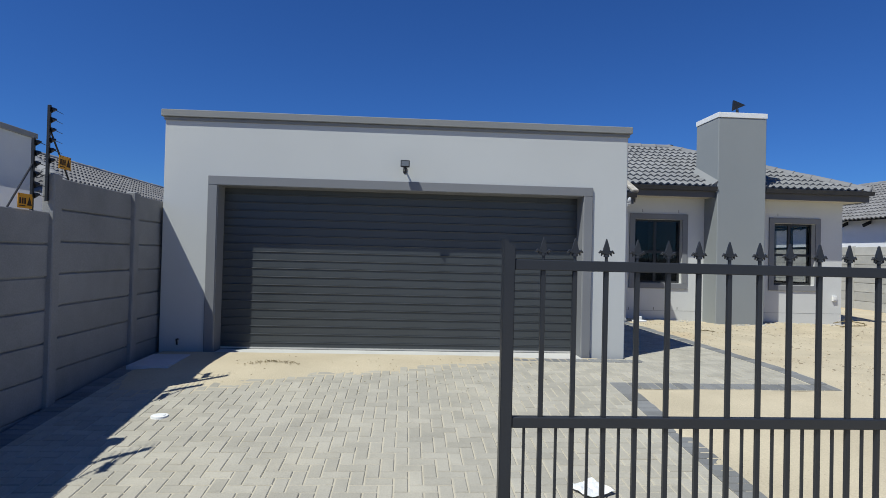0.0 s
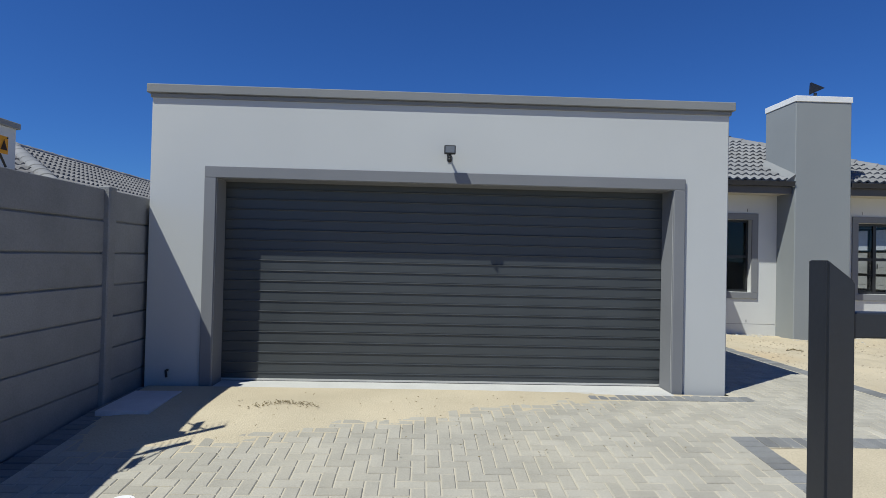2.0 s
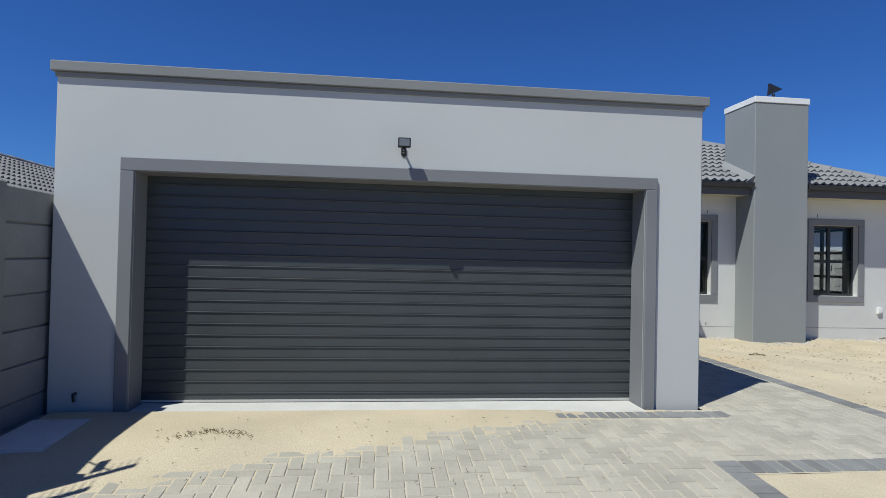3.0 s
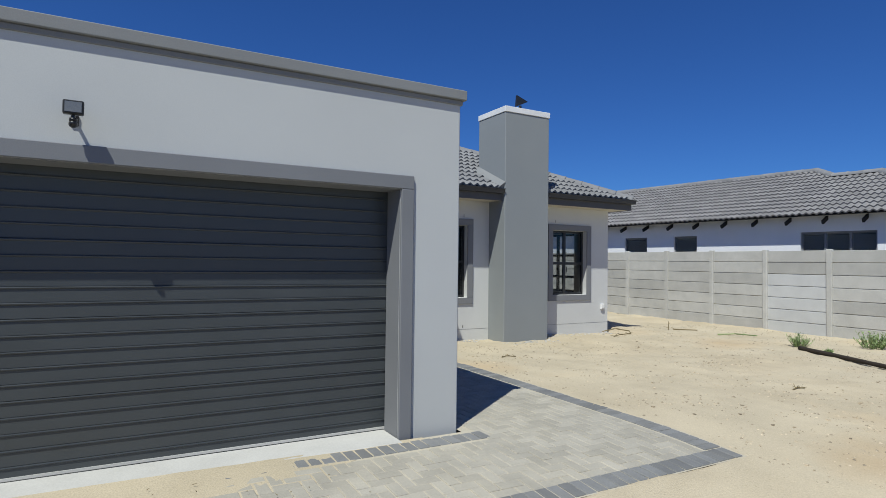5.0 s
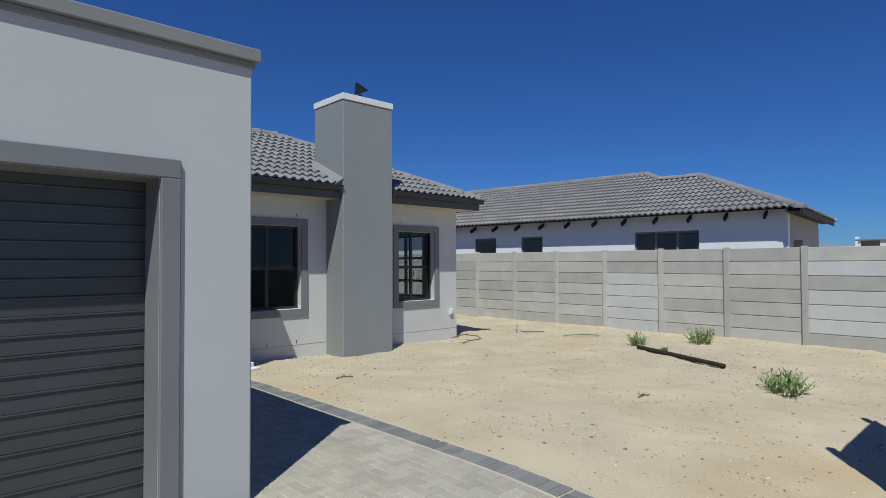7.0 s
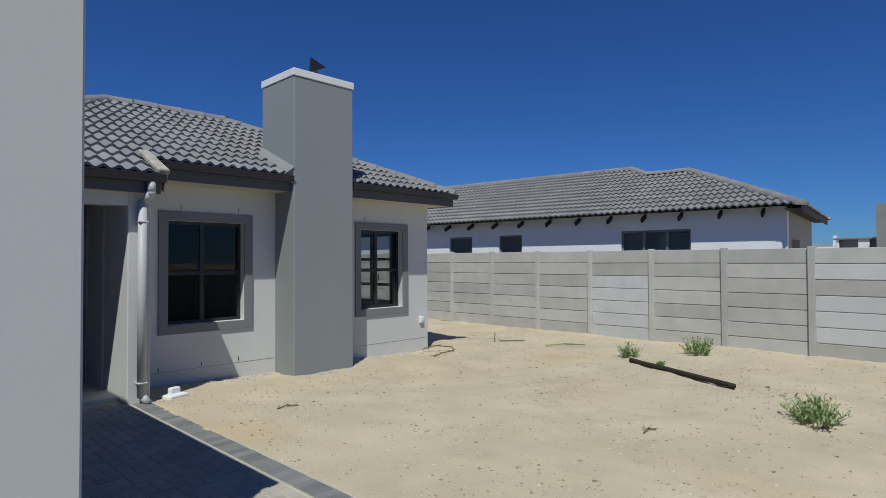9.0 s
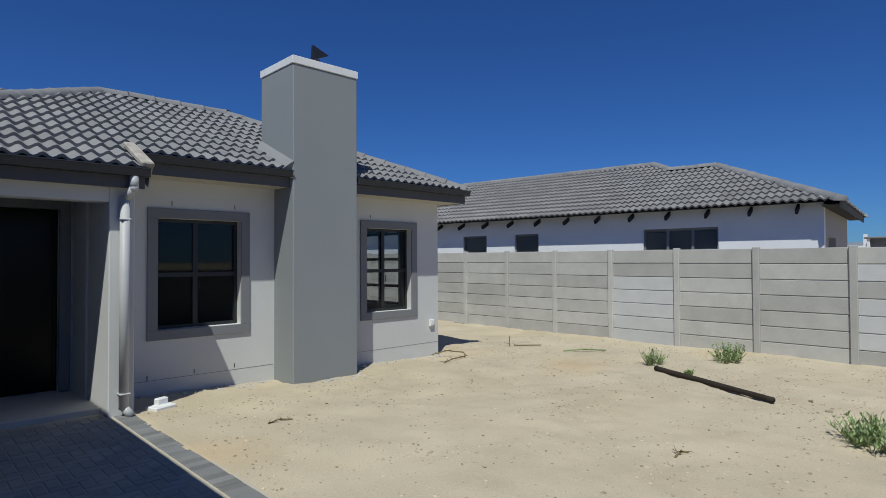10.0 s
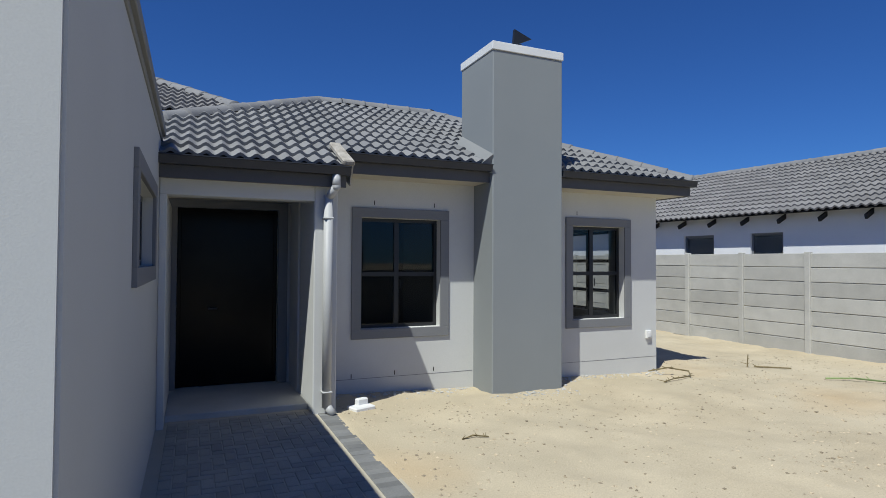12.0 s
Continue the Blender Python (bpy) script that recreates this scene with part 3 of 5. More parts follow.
def tile_data(waves=2, seg=6, length=0.37):
    """One double-roll tile: eave lip, wavy top, the head tucked under the next course."""
    n = waves * seg
    verts, faces = [], []
    prof = [(TW * i / n - TW / 2, 0.024 * math.cos(2 * math.pi * waves * i / n)) for i in range(n + 1)]
    for x, z in prof:
        verts.append((x, 0.0, z + 0.012))
    for x, z in prof:
        verts.append((x, 0.0, z + 0.052))
    for x, z in prof:
        verts.append((x, length, z + 0.006))
    for x, z in prof:
        verts.append((x, 0.0, z + 0.052))
    k = n + 1
    for i in range(n):
        faces.append((i, i + 1, k + i + 1, k + i))
        faces.append((3 * k + i, 3 * k + i + 1, 2 * k + i + 1, 2 * k + i))
    return verts, faces


def slope_matrix(origin, along, up):
    """Local x along the eave, y up the slope, z off it."""
    a, u = Vector(along).normalized(), Vector(up).normalized()
    nrm = a.cross(u)
    return Matrix((( a.x, u.x, nrm.x, origin[0]), (a.y, u.y, nrm.y, origin[1]), (a.z, u.z, nrm.z, origin[2]), (0, 0, 0, 1)))


def clip(bm, cuts):
    for co, no in cuts:
        bmesh.ops.bisect_plane(bm, geom=[*bm.verts, *bm.edges, *bm.faces], plane_co=co, plane_no=no, clear_outer=True)


def tile_slope(roof, m, poly, single, seg=6):
    """Tiles a convex polygon given in the slope's own x and y. single: each tile an object of its own."""
    lo_x, hi_x = min(p[0] for p in poly), max(p[0] for p in poly)
    lo_y, hi_y = min(p[1] for p in poly), max(p[1] for p in poly)
    cuts = []
    for (x0, y0), (x1, y1) in zip(poly, poly[1:] + poly[:1]):
        d = Vector((x1 - x0, y1 - y0)).normalized()
        cuts.append((Vector((x0, y0, 0)), Vector((d.y, -d.x, 0))))
    verts, faces = tile_data(seg=seg)
    whole = None
    bulk_v, bulk_f = [], []
    rows = int((hi_y - lo_y) / TG) + 1
    cols = int((hi_x - lo_x) / TW) + 2
    for r in range(rows):
        for c in range(cols):
            ox, oy = lo_x + (c + 0.5) * TW, lo_y + r * TG
            corners = [(ox + sx * TW / 2, oy + sy) for sx in (-1, 1) for sy in (0.0, 0.37)]
            outside = [[(Vector((*p, 0)) - co).dot(no) > 0.001 for p in corners] for co, no in cuts]
            if any(all(o) for o in outside) or oy + 0.22 > hi_y:
                continue
            crossing = [cut for cut, o in zip(cuts, outside) if any(o)]
            crossing = [cut for cut in crossing if abs(cut[1].y) < 0.99]
            jitter = random.uniform(-0.003, 0.003)
            if single:
                if crossing:
                    bm = bmesh.new()
                    vs = [bm.verts.new((v[0] + ox, v[1] + oy, v[2])) for v in verts]
                    for fc in faces:
                        bm.faces.new([vs[i] for i in fc])
                    clip(bm, crossing)
                    if not bm.faces:
                        bm.free()
                        continue
                    t = part("roof_tile", bm, M_TILE, roof, smooth=True)
                    t.matrix_basis = m
                else:
                    if whole is None:
                        whole = bpy.data.meshes.new("roof_tile")
                        whole.from_pydata(verts, [], faces)
                        whole.materials.append(M_TILE)
                        for i, p in enumerate(whole.polygons):
                            p.use_smooth = True
                    t = part("roof_tile", whole, M_TILE, roof)
                    t.matrix_basis = m @ Matrix.Translation((ox, oy + jitter, abs(jitter)))
            else:
                tv, tf = [(v[0] + ox, v[1] + oy + jitter, v[2]) for v in verts], faces
                if crossing:
                    bm = bmesh.new()
                    vs = [bm.verts.new(v) for v in tv]
                    for fc in faces:
                        bm.faces.new([vs[i] for i in fc])
                    clip(bm, crossing)
                    bm.verts.index_update()
                    tv, tf = [tuple(v.co) for v in bm.verts], [tuple(v.index for v in fc.verts) for fc in bm.faces]
                    bm.free()
                b = len(bulk_v)
                bulk_v += [tuple(m @ Vector(v)) for v in tv]
                bulk_f += [tuple(b + i for i in fc) for fc in tf]
    if bulk_v:
        me = bpy.data.meshes.new("roof_tiles")
        me.from_pydata(bulk_v, [], bulk_f)
        me.materials.append(M_TILE_FAR)
        for p in me.polygons:
            p.use_smooth = True
        ob = part("roof_tiles", me, M_TILE_FAR, roof)
        tagged(ob, kind="stuff")
    bm = bmesh.new()
    bm.faces.new([bm.verts.new(m @ Vector((x, y, -0.022))) for x, y in poly])
    part("underlay", bm, M_UNDER, roof)


def ridge_line(roof, a, b, single=True, r=0.12):
    a, b = Vector(a), Vector(b)
    n = max(1, round((b - a).length / 0.40))
    bm = bmesh.new()
    half = []
    for y, rr in ((0.0, r * 1.06), (0.03, r * 1.06), (0.05, r), (0.425, r * 0.97)):
        half.append([bm.verts.new((rr * 1.3 * math.cos(math.pi * k / 8), y, rr * math.sin(math.pi * k / 8) * 0.95 - 0.06)) for k in range(9)])
    for p, q in zip(half, half[1:]):
        for k in range(8):
            bm.faces.new([p[k], p[k + 1], q[k + 1], q[k]])
    bm.faces.new(half[0])
    bmesh.ops.recalc_face_normals(bm, faces=bm.faces)
    me = mesh_of(bm, "ridge_tile", M_RIDGE, True)
    d = (b - a).normalized()
    side = d.cross(Vector((0, 0, 1))).normalized()
    up = side.cross(d)
    for i in range(n):
        p = a + (b - a) * (i / n) + up * 0.03
        t = part("ridge_tile", me, M_RIDGE, roof)
        t.matrix_basis = Matrix(((side.x, d.x, up.x, p.x), (side.y, d.y, up.y, p.y), (side.z, d.z, up.z, p.z), (0, 0, 0, 1))) @ pose(
            random.uniform(-0.006, 0.006), 0, random.uniform(-0.004, 0.004), random.uniform(-1, 1), 0, random.uniform(-1.2, 1.2))


def build_house_roof():
    roof = thing("house_roof", (0, 0, 0), "mid-grey concrete tile hip roof with charcoal gutters", "roof", kind="structure")
    ex, ey, ez = 10.75, 12.15, 3.04
    w, P = 3.3, 0.465
    s = math.sqrt(1 + P ** 2)
    low = 2 * TG / s
    rx = 5.3
    lx = rx - w
    # front slope, carried lower over the porch
    m = slope_matrix((0, ey, ez), (1, 0, 0), (0, 1, P))
    tile_slope(roof, m, [(4.92, 0), (ex, 0), (ex - w, w * s), (rx, w * s), (4.92, (4.92 - lx) * s)], True)
    tile_slope(roof, m, [(2.94, -low * s), (4.92, -low * s), (4.92, (4.92 - lx) * s), (2.94, (2.94 - lx) * s)], True)
    tile_slope(roof, m, [(lx, 0), (2.94, 0), (2.94, (2.94 - lx) * s)], False)
    # the other slopes
    m2 = slope_matrix((ex, 0, ez), (0, 1, 0), (-1, 0, P))
    tile_slope(roof, m2, [(ey, 0), (ey + 2 * w, 0), (ey + w, w * s)], False)
    m3 = slope_matrix((lx, 0, ez), (0, -1, 0), (1, 0, P))
    tile_slope(roof, m3, [(-ey - 2 * w, 0), (-ey, 0), (-ey - w, w * s)], False)
    m4 = slope_matrix((0, ey + 2 * w, ez), (-1, 0, 0), (0, -1, P))
    tile_slope(roof, m4, [(-ex, 0), (-lx, 0), (-rx, w * s), (-ex + w, w * s)], False)
    right, left = (ex - w, ey + w, ez + w * P), (rx, ey + w, ez + w * P)
    ridge_line(roof, (ex, ey, ez + 0.02), right)
    ridge_line(roof, right, left)
    ridge_line(roof, (2.9, ey + 2.9 - lx, ez + (2.9 - lx) * P), left)
    ridge_line(roof, (ex, ey + 2 * w, ez), right)
    # fascia, gutter and soffit
    f = bmesh.new()
    box(f, 4.95, ex - 0.02, ey + 0.02, ey + 0.045, ez - 0.24, ez - 0.02)
    part("fascia", f, M_FASCIA, roof)
    part("fascia", boxes((ex - 0.045, ex - 0.02, ey + 0.045, 18.6, ez - 0.24, ez - 0.02)), M_FASCIA, roof)
    part("fascia", boxes((2.95, 4.9, ey - low + 0.02, ey - low + 0.045, ez - low * P - 0.23, ez - low * P - 0.02)), M_FASCIA, roof)
    part("gutter", gutter(4.97, CX0 - 0.01, ey, ez), M_GUTTER, roof)
    part("gutter", gutter(CX1 + 0.01, ex + 0.02, ey, ez), M_GUTTER, roof)
    part("gutter", gutter(2.93, 4.93, ey - low, ez - low * P), M_GUTTER, roof)
    part("soffit", boxes((4.95, ex - 0.05, ey + 0.045, HY, ez - 0.23, ez - 0.215)), M_SOFFIT, roof)
    part("soffit", boxes((HX1, ex - 0.05, HY, 18.6, ez - 0.23, ez - 0.215)), M_SOFFIT, roof)
    part("soffit", boxes((3.06, 4.88, ey - low + 0.045, 11.72, ez - low * P - 0.22, ez - low * P - 0.205)), M_SOFFIT, roof)
    # verge where the porch slope ends beside the higher eave
    v = bmesh.new()
    q = slope_matrix((4.90, ey - low, ez - low * P), (1, 0, 0), (0, 1, P))
    box(v, -0.06, 0.075, -0.06, low * s + 0.12, 0.03, 0.095, 0.014)
    box(v, 0.055, 0.075, 0.0, low * s, -0.22, 0.02)
    bmesh.ops.transform(v, matrix=q, verts=v.verts)
    part("verge", v, M_VERGE, roof, "mortared pale verge capping")
    # mortar flashing along the chimney
    fl = bmesh.new()
    q = slope_matrix((CX0, ey, ez), (1, 0, 0), (0, 1, P))
    vs = [(-0.14, -0.02, 0.03), (0.0, -0.02, 0.16), (0.0, 1.05, 0.14), (-0.10, 1.05, 0.03)]
    a = [fl.verts.new(q @ Vector(p)) for p in vs]
    b = [fl.verts.new(q @ Vector((p[0], p[1], 0.0))) for p in vs]
    fl.faces.new(a)
    for i in range(4):
        j = (i + 1) % 4
        fl.faces.new([a[j], a[i], b[i], b[j]])
    bmesh.ops.recalc_face_normals(fl, faces=fl.faces)
    part("flashing", fl, M_COPING, roof, "pale mortar flashing")
    part("roof_valley", boxes((CX1, CX1 + 0.10, ey - 0.02, ey + 0.55, ez - 0.02, ez + 0.10), bevel=0.02), M_GUTTER, roof)


def gutter(x0, x1, y, z):
    bm = bmesh.new()
    prof = [(0.02, 0.0), (0.02, -0.10), (-0.08, -0.10), (-0.10, -0.02), (-0.115, -0.015), (-0.115, -0.005), (-0.09, -0.005), (-0.075, -0.085), (0.01, -0.085), (0.01, 0.0)]
    rings = [[bm.verts.new((x, y + a, z + b)) for a, b in prof] for x in (x0, x1)]
    k = len(prof)
    for i in range(k):
        j = (i + 1) % k
        bm.faces.new([rings[0][i], rings[0][j], rings[1][j], rings[1][i]])
    bm.faces.new(rings[0][::-1])
    bm.faces.new(rings[1])
    bmesh.ops.recalc_face_normals(bm, faces=bm.faces)
    return bm


build_house_roof()


def build_back_roof():
    roof = thing("back_roof", (0, 0, 0), "grey tiled hip roof behind the garage", "roof", kind="structure")
    ex, ey, ez, w, a, P = 7.1, 13.2, 3.04, 5.4, 2.6, 0.485
    s = math.sqrt(1 + P ** 2)
    m = slope_matrix((0, ey, ez), (1, 0, 0), (0, 1, P))
    tile_slope(roof, m, [(-3.0, a), (ex - a / s, a), (ex - w, w * s), (-3.0, w * s)], False)
    m2 = slope_matrix((ex, 0, ez), (0, 1, 0), (-1, 0, P))
    tile_slope(roof, m2, [(ey + a / s, a), (ey + 2 * w - a / s, a), (ey + w, w * s)], False)
    ridge_line(roof, (ex - 3.1, ey + 3.1, ez + 3.1 * P), (ex - w, ey + w, ez + w * P))
    ridge_line(roof, (ex - w, ey + w, ez + w * P), (-3.0, ey + w, ez + w * P))


build_back_roof()


def build_downpipe():
    d = thing("downpipe", (4.715, 11.655, -0.02), "light grey painted downpipe with clips and shoe", "downpipe")
    bm = bmesh.new()
    tube(bm, (0, 0, 0.10), (0, 0, 2.46), 0.052, 0.052, 16)
    part("pipe", bm, M_PIPE, d, smooth=True)
    bm = bmesh.new()
    tube(bm, (0, 0, 2.44), (0.06, -0.12, 2.56), 0.048, 0.048, 16)
    tube(bm, (0.06, -0.12, 2.55), (0.06, -0.12, 2.69), 0.048, 0.048, 16)
    for c0 in ((0, 0, 2.45), (0.06, -0.12, 2.555)):
        ball = bmesh.ops.create_uvsphere(bm, u_segments=16, v_segments=10, radius=0.05)
        bmesh.ops.translate(bm, vec=c0, verts=ball["verts"])
    part("offset_bend", bm, M_PIPE, d, smooth=True)
    for z in (0.26, 2.2):
        part("clip", boxes((-0.058, 0.058, -0.057, 0.066, z, z + 0.022), bevel=0.008), M_PIPE, d)
    bm = bmesh.new()
    tube(bm, (0, 0, 0.12), (0.07, -0.05, 0.02), 0.045, 0.045, 16)
    part("shoe", bm, M_PIPE, d, smooth=True)
    s = thing("splash_block", (5.16, 11.82, -0.05), "white concrete splash block under the downpipe", "block", turn=20)
    bm = boxes((-0.14, 0.14, -0.1, 0.1, 0.0, 0.07), (-0.03, 0.12, 0.02, 0.1, 0.06, 0.14), bevel=0.012)
    part("block", bm, M_CAP, s)


build_downpipe()

o = thing("outlet_box", (10.27, HY, 0.53), "white weatherproof outlet box on house wall", "socket")
part("box", boxes((-0.05, 0.05, -0.045, 0.0, -0.065, 0.065), bevel=0.006), M_WHITE, o)
part("flap", boxes((-0.032, 0.032, -0.053, -0.0452, -0.04, 0.04), bevel=0.003), M_CAP, o)


# ---- neighbours ----
def hip_block(roof, x0, x1, y0, y1, z, PITCH=0.44):
    """Tiled hip roof whose ridge runs along y."""
    w = (x1 - x0) / 2
    s = math.sqrt(1 + PITCH ** 2)
    a = slope_matrix((x0, 0, z), (0, -1, 0), (1, 0, PITCH))
    tile_slope(roof, a, [(-y1, 0), (-y0, 0), (-y0 - w, w * s), (-y1 + w, w * s)], False, 6)
    b = slope_matrix((0, y0, z), (1, 0, 0), (0, 1, PITCH))
    tile_slope(roof, b, [(x0, 0), (x1, 0), (x0 + w, w * s)], False, 6)
    c = slope_matrix((x1, 0, z), (0, 1, 0), (-1, 0, PITCH))
    tile_slope(roof, c, [(y0, 0), (y1, 0), (y1 - w, w * s), (y0 + w, w * s)], False, 6)
    d = slope_matrix((0, y1, z), (-1, 0, 0), (0, -1, PITCH))
    tile_slope(roof, d, [(-x1, 0), (-x0, 0), (-x0 - w, w * s)], False, 6)
    top = z + w * PITCH
    p, q = (x0 + w, y0 + w, top), (x0 + w, y1 - w, top)
    for e in ((x0, y0, z), (x1, y0, z)):
        ridge_line(roof, e, p)
    for e in ((x0, y1, z), (x1, y1, z)):
        ridge_line(roof, e, q)
    ridge_line(roof, p, q)


def stepped_roof(roof, x0, y0, yb, y1, z, w1, w2, P):
    """Hip roof along y with one plain west slope; its ridge steps up at yb, where the house is deeper."""
    s = math.sqrt(1 + P ** 2)
    d = w2 - w1
    a = slope_matrix((x0, 0, z), (0, -1, 0), (1, 0, P))
    tile_slope(roof, a, [(-yb, 0), (-y0, 0), (-y0 - w1, w1 * s), (-yb, w1 * s)], False, 6)
    tile_slope(roof, a, [(-y1, 0), (-yb, 0), (-yb, w1 * s), (-yb - d, w2 * s), (-y1 + w2, w2 * s)], False, 6)
    b = slope_matrix((0, y0, z), (1, 0, 0), (0, 1, P))
    tile_slope(roof, b, [(x0, 0), (x0 + 2 * w1, 0), (x0 + w1, w1 * s)], False, 6)
    b2 = slope_matrix((0, yb - w1, z), (1, 0, 0), (0, 1, P))
    tile_slope(roof, b2, [(x0 + w1, w1 * s), (x0 + 2 * w2 - w1, w1 * s), (x0 + w2, w2 * s)], False, 6)
    c = slope_matrix((x0 + 2 * w1, 0, z), (0, 1, 0), (-1, 0, P))
    tile_slope(roof, c, [(y0, 0), (yb, 0), (yb, w1 * s), (y0 + w1, w1 * s)], False, 6)
    c2 = slope_matrix((x0 + 2 * w2, 0, z), (0, 1, 0), (-1, 0, P))
    tile_slope(roof, c2, [(yb, 0), (y1, 0), (y1 - w2, w2 * s), (yb + d, w2 * s), (yb, w1 * s)], False, 6)
    e = slope_matrix((0, y1, z), (-1, 0, 0), (0, -1, P))
    tile_slope(roof, e, [(-x0 - 2 * w2, 0), (-x0, 0), (-x0 - w2, w2 * s)], False, 6)
    p, q = (x0 + w1, y0 + w1, z + w1 * P), (x0 + w1, yb, z + w1 * P)
    p2, q2 = (x0 + w2, yb + d, z + w2 * P), (x0 + w2, y1 - w2, z + w2 * P)
    for u, v in (((x0, y0, z), p), ((x0 + 2 * w1, y0, z), p), (p, q), (q, p2), (p2, q2), ((x0, y1, z), q2)):
        ridge_line(roof, u, v)


def build_east_house():
    h = thing("neighbour_house", (0, 0, 0), "white house with grey tiled hip roof behind the wall", "house")
    h.matrix_basis = Matrix.Translation((17.0, 7.66, 0)) @ Matrix.Rotation(radians(6.5), 4, 'Z') @ Matrix.Translation((-17.0, -7.66, 0))
    EX, EY, W1_, W2_, EP, EZ = 16.44, 7.36, 3.08, 3.8, 0.455, 2.90
    x0, x1, y0, y1, top = 16.86, 21.9, 7.70, 26.0, 2.90
    holes = [(16.3, 17.2, 1.3, 2.47), (14.5, 15.3, 1.3, 2.47), (9.75, 11.5, 1.3, 2.47)]
    part("wall", wall_with_holes(bmesh.new(), y0, y1, -0.3, top, x0, x0 + 0.25, holes, 'y'), M_NBWALL, h)
    part("wall", wall_with_holes(bmesh.new(), x0 + 0.25, x1, -0.3, top, y0, y0 + 0.25, [(17.6, 19.0, 0.0, 2.2)]), M_BEIGE, h, "beige plaster end wall")
    part("wall", boxes((x1 - 0.25, x1, y0 + 0.25, y1, -0.3, top)), M_NBWALL, h)
    part("wall", boxes((x0 + 0.25, x1 - 0.25, y1 - 0.25, y1, -0.3, top)), M_NBWALL, h)
    part("ceiling", boxes((x0 + 0.25, x1 - 0.25, y0 + 0.25, y1 - 0.25, 2.6, 2.64)), M_ROOM, h)
    for a, b, c, d in holes:
        w = part("window", frame_ring(bmesh.new(), a, b, c, d, 0.05, -0.1, -0.05), M_TRIM, h)
        w.data.transform(Matrix(((0, -1, 0, x0), (1, 0, 0, 0), (0, 0, 1, 0), (0, 0, 0, 1))))
        n = 1 if b - a < 1 else 3
        for i in range(n):
            u0, u1 = a + (b - a) * i / n, a + (b - a) * (i + 1) / n
            p = part("pane", boxes((x0 + 0.08, x0 + 0.086, u0 + 0.04, u1 - 0.04, c + 0.04, d - 0.04)), M_GLASS, w)
            p.visible_shadow = False
        bl = bmesh.new()
        for i in range(int((d - c) / 0.05)):
            box(bl, x0 + 0.095, x0 + 0.101, a + 0.05, b - 0.05, c + 0.04 + i * 0.05, c + 0.08 + i * 0.05)
        part("blind", bl, M_NBWALL, w)
        if n == 3:
            for f in (1 / 3, 2 / 3):
                u = a + (b - a) * f
                part("mullion", boxes((x0 + 0.05, x0 + 0.1, u - 0.03, u + 0.03, c + 0.05, d - 0.05)), M_TRIM, w)
    k = y0 + 0.45
    while k < y1:
        r = boxes((EX + 0.06, x0, k - 0.025, k + 0.025, top - 0.11, top - 0.01))
        bmesh.ops.rotate(r, cent=(x0, k, top), matrix=Matrix.Rotation(-0.43, 3, 'Y'), verts=r.verts)
        part("rafter", r, M_UNDER, h)
        k += 0.9
    roof = part("roof", boxes((x0 + 0.01, x1 - 0.01, y0 + 0.01, y1 - 0.01, top, top + 0.02)), M_UNDER, h)
    stepped_roof(roof, EX, EY, 11.68, 26.2, EZ, W1_, W2_, EP)
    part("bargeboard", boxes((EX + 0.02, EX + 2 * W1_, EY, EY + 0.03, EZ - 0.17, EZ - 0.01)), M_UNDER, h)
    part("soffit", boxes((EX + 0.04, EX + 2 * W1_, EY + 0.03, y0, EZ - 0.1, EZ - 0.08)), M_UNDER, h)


build_east_house()


def build_west_house():
    h = thing("west_house", (0, 0, 0), "neighbouring house with grey tiled roof beyond the wall", "house")
    part("wall", boxes((-12.0, -6.6, 10.9, 23.5, -0.5, 2.28)), M_NBWALL, h)
    roof = part("roof", boxes((-12.0, -6.5, 10.9, 24.0, 2.28, 2.3)), M_UNDER, h)
    hip_block(roof, -12.0, -6.2, 10.8, 24.2, 2.3)
    part("parapet", boxes((-8.6, -7.0, 8.6, 10.75, -0.5, 3.33)), M_HOUSE, h)
    part("parapet_cap", boxes((-8.65, -6.95, 8.55, 10.8, 3.33, 3.43), bevel=0.01), M_COPING, h)
    part("boundary_band", boxes((-6.5, -6.2, 2.0, 10.4, -0.5, 2.22)), M_NBWALL, h)
    g = thing("rear_house", (0, 0, 0), "distant house with grey tiled hip roof", "house")
    part("wall", boxes((-19.5, -9.5, 26.0, 34.0, -0.5, 2.5)), M_NBWALL, g)
    roof = part("roof", boxes((-19.6, -9.4, 25.9, 34.1, 2.5, 2.52)), M_UNDER, g)
    hip_block(roof, -20.0, -9.0, 25.5, 40.0, 2.5)


build_west_house()


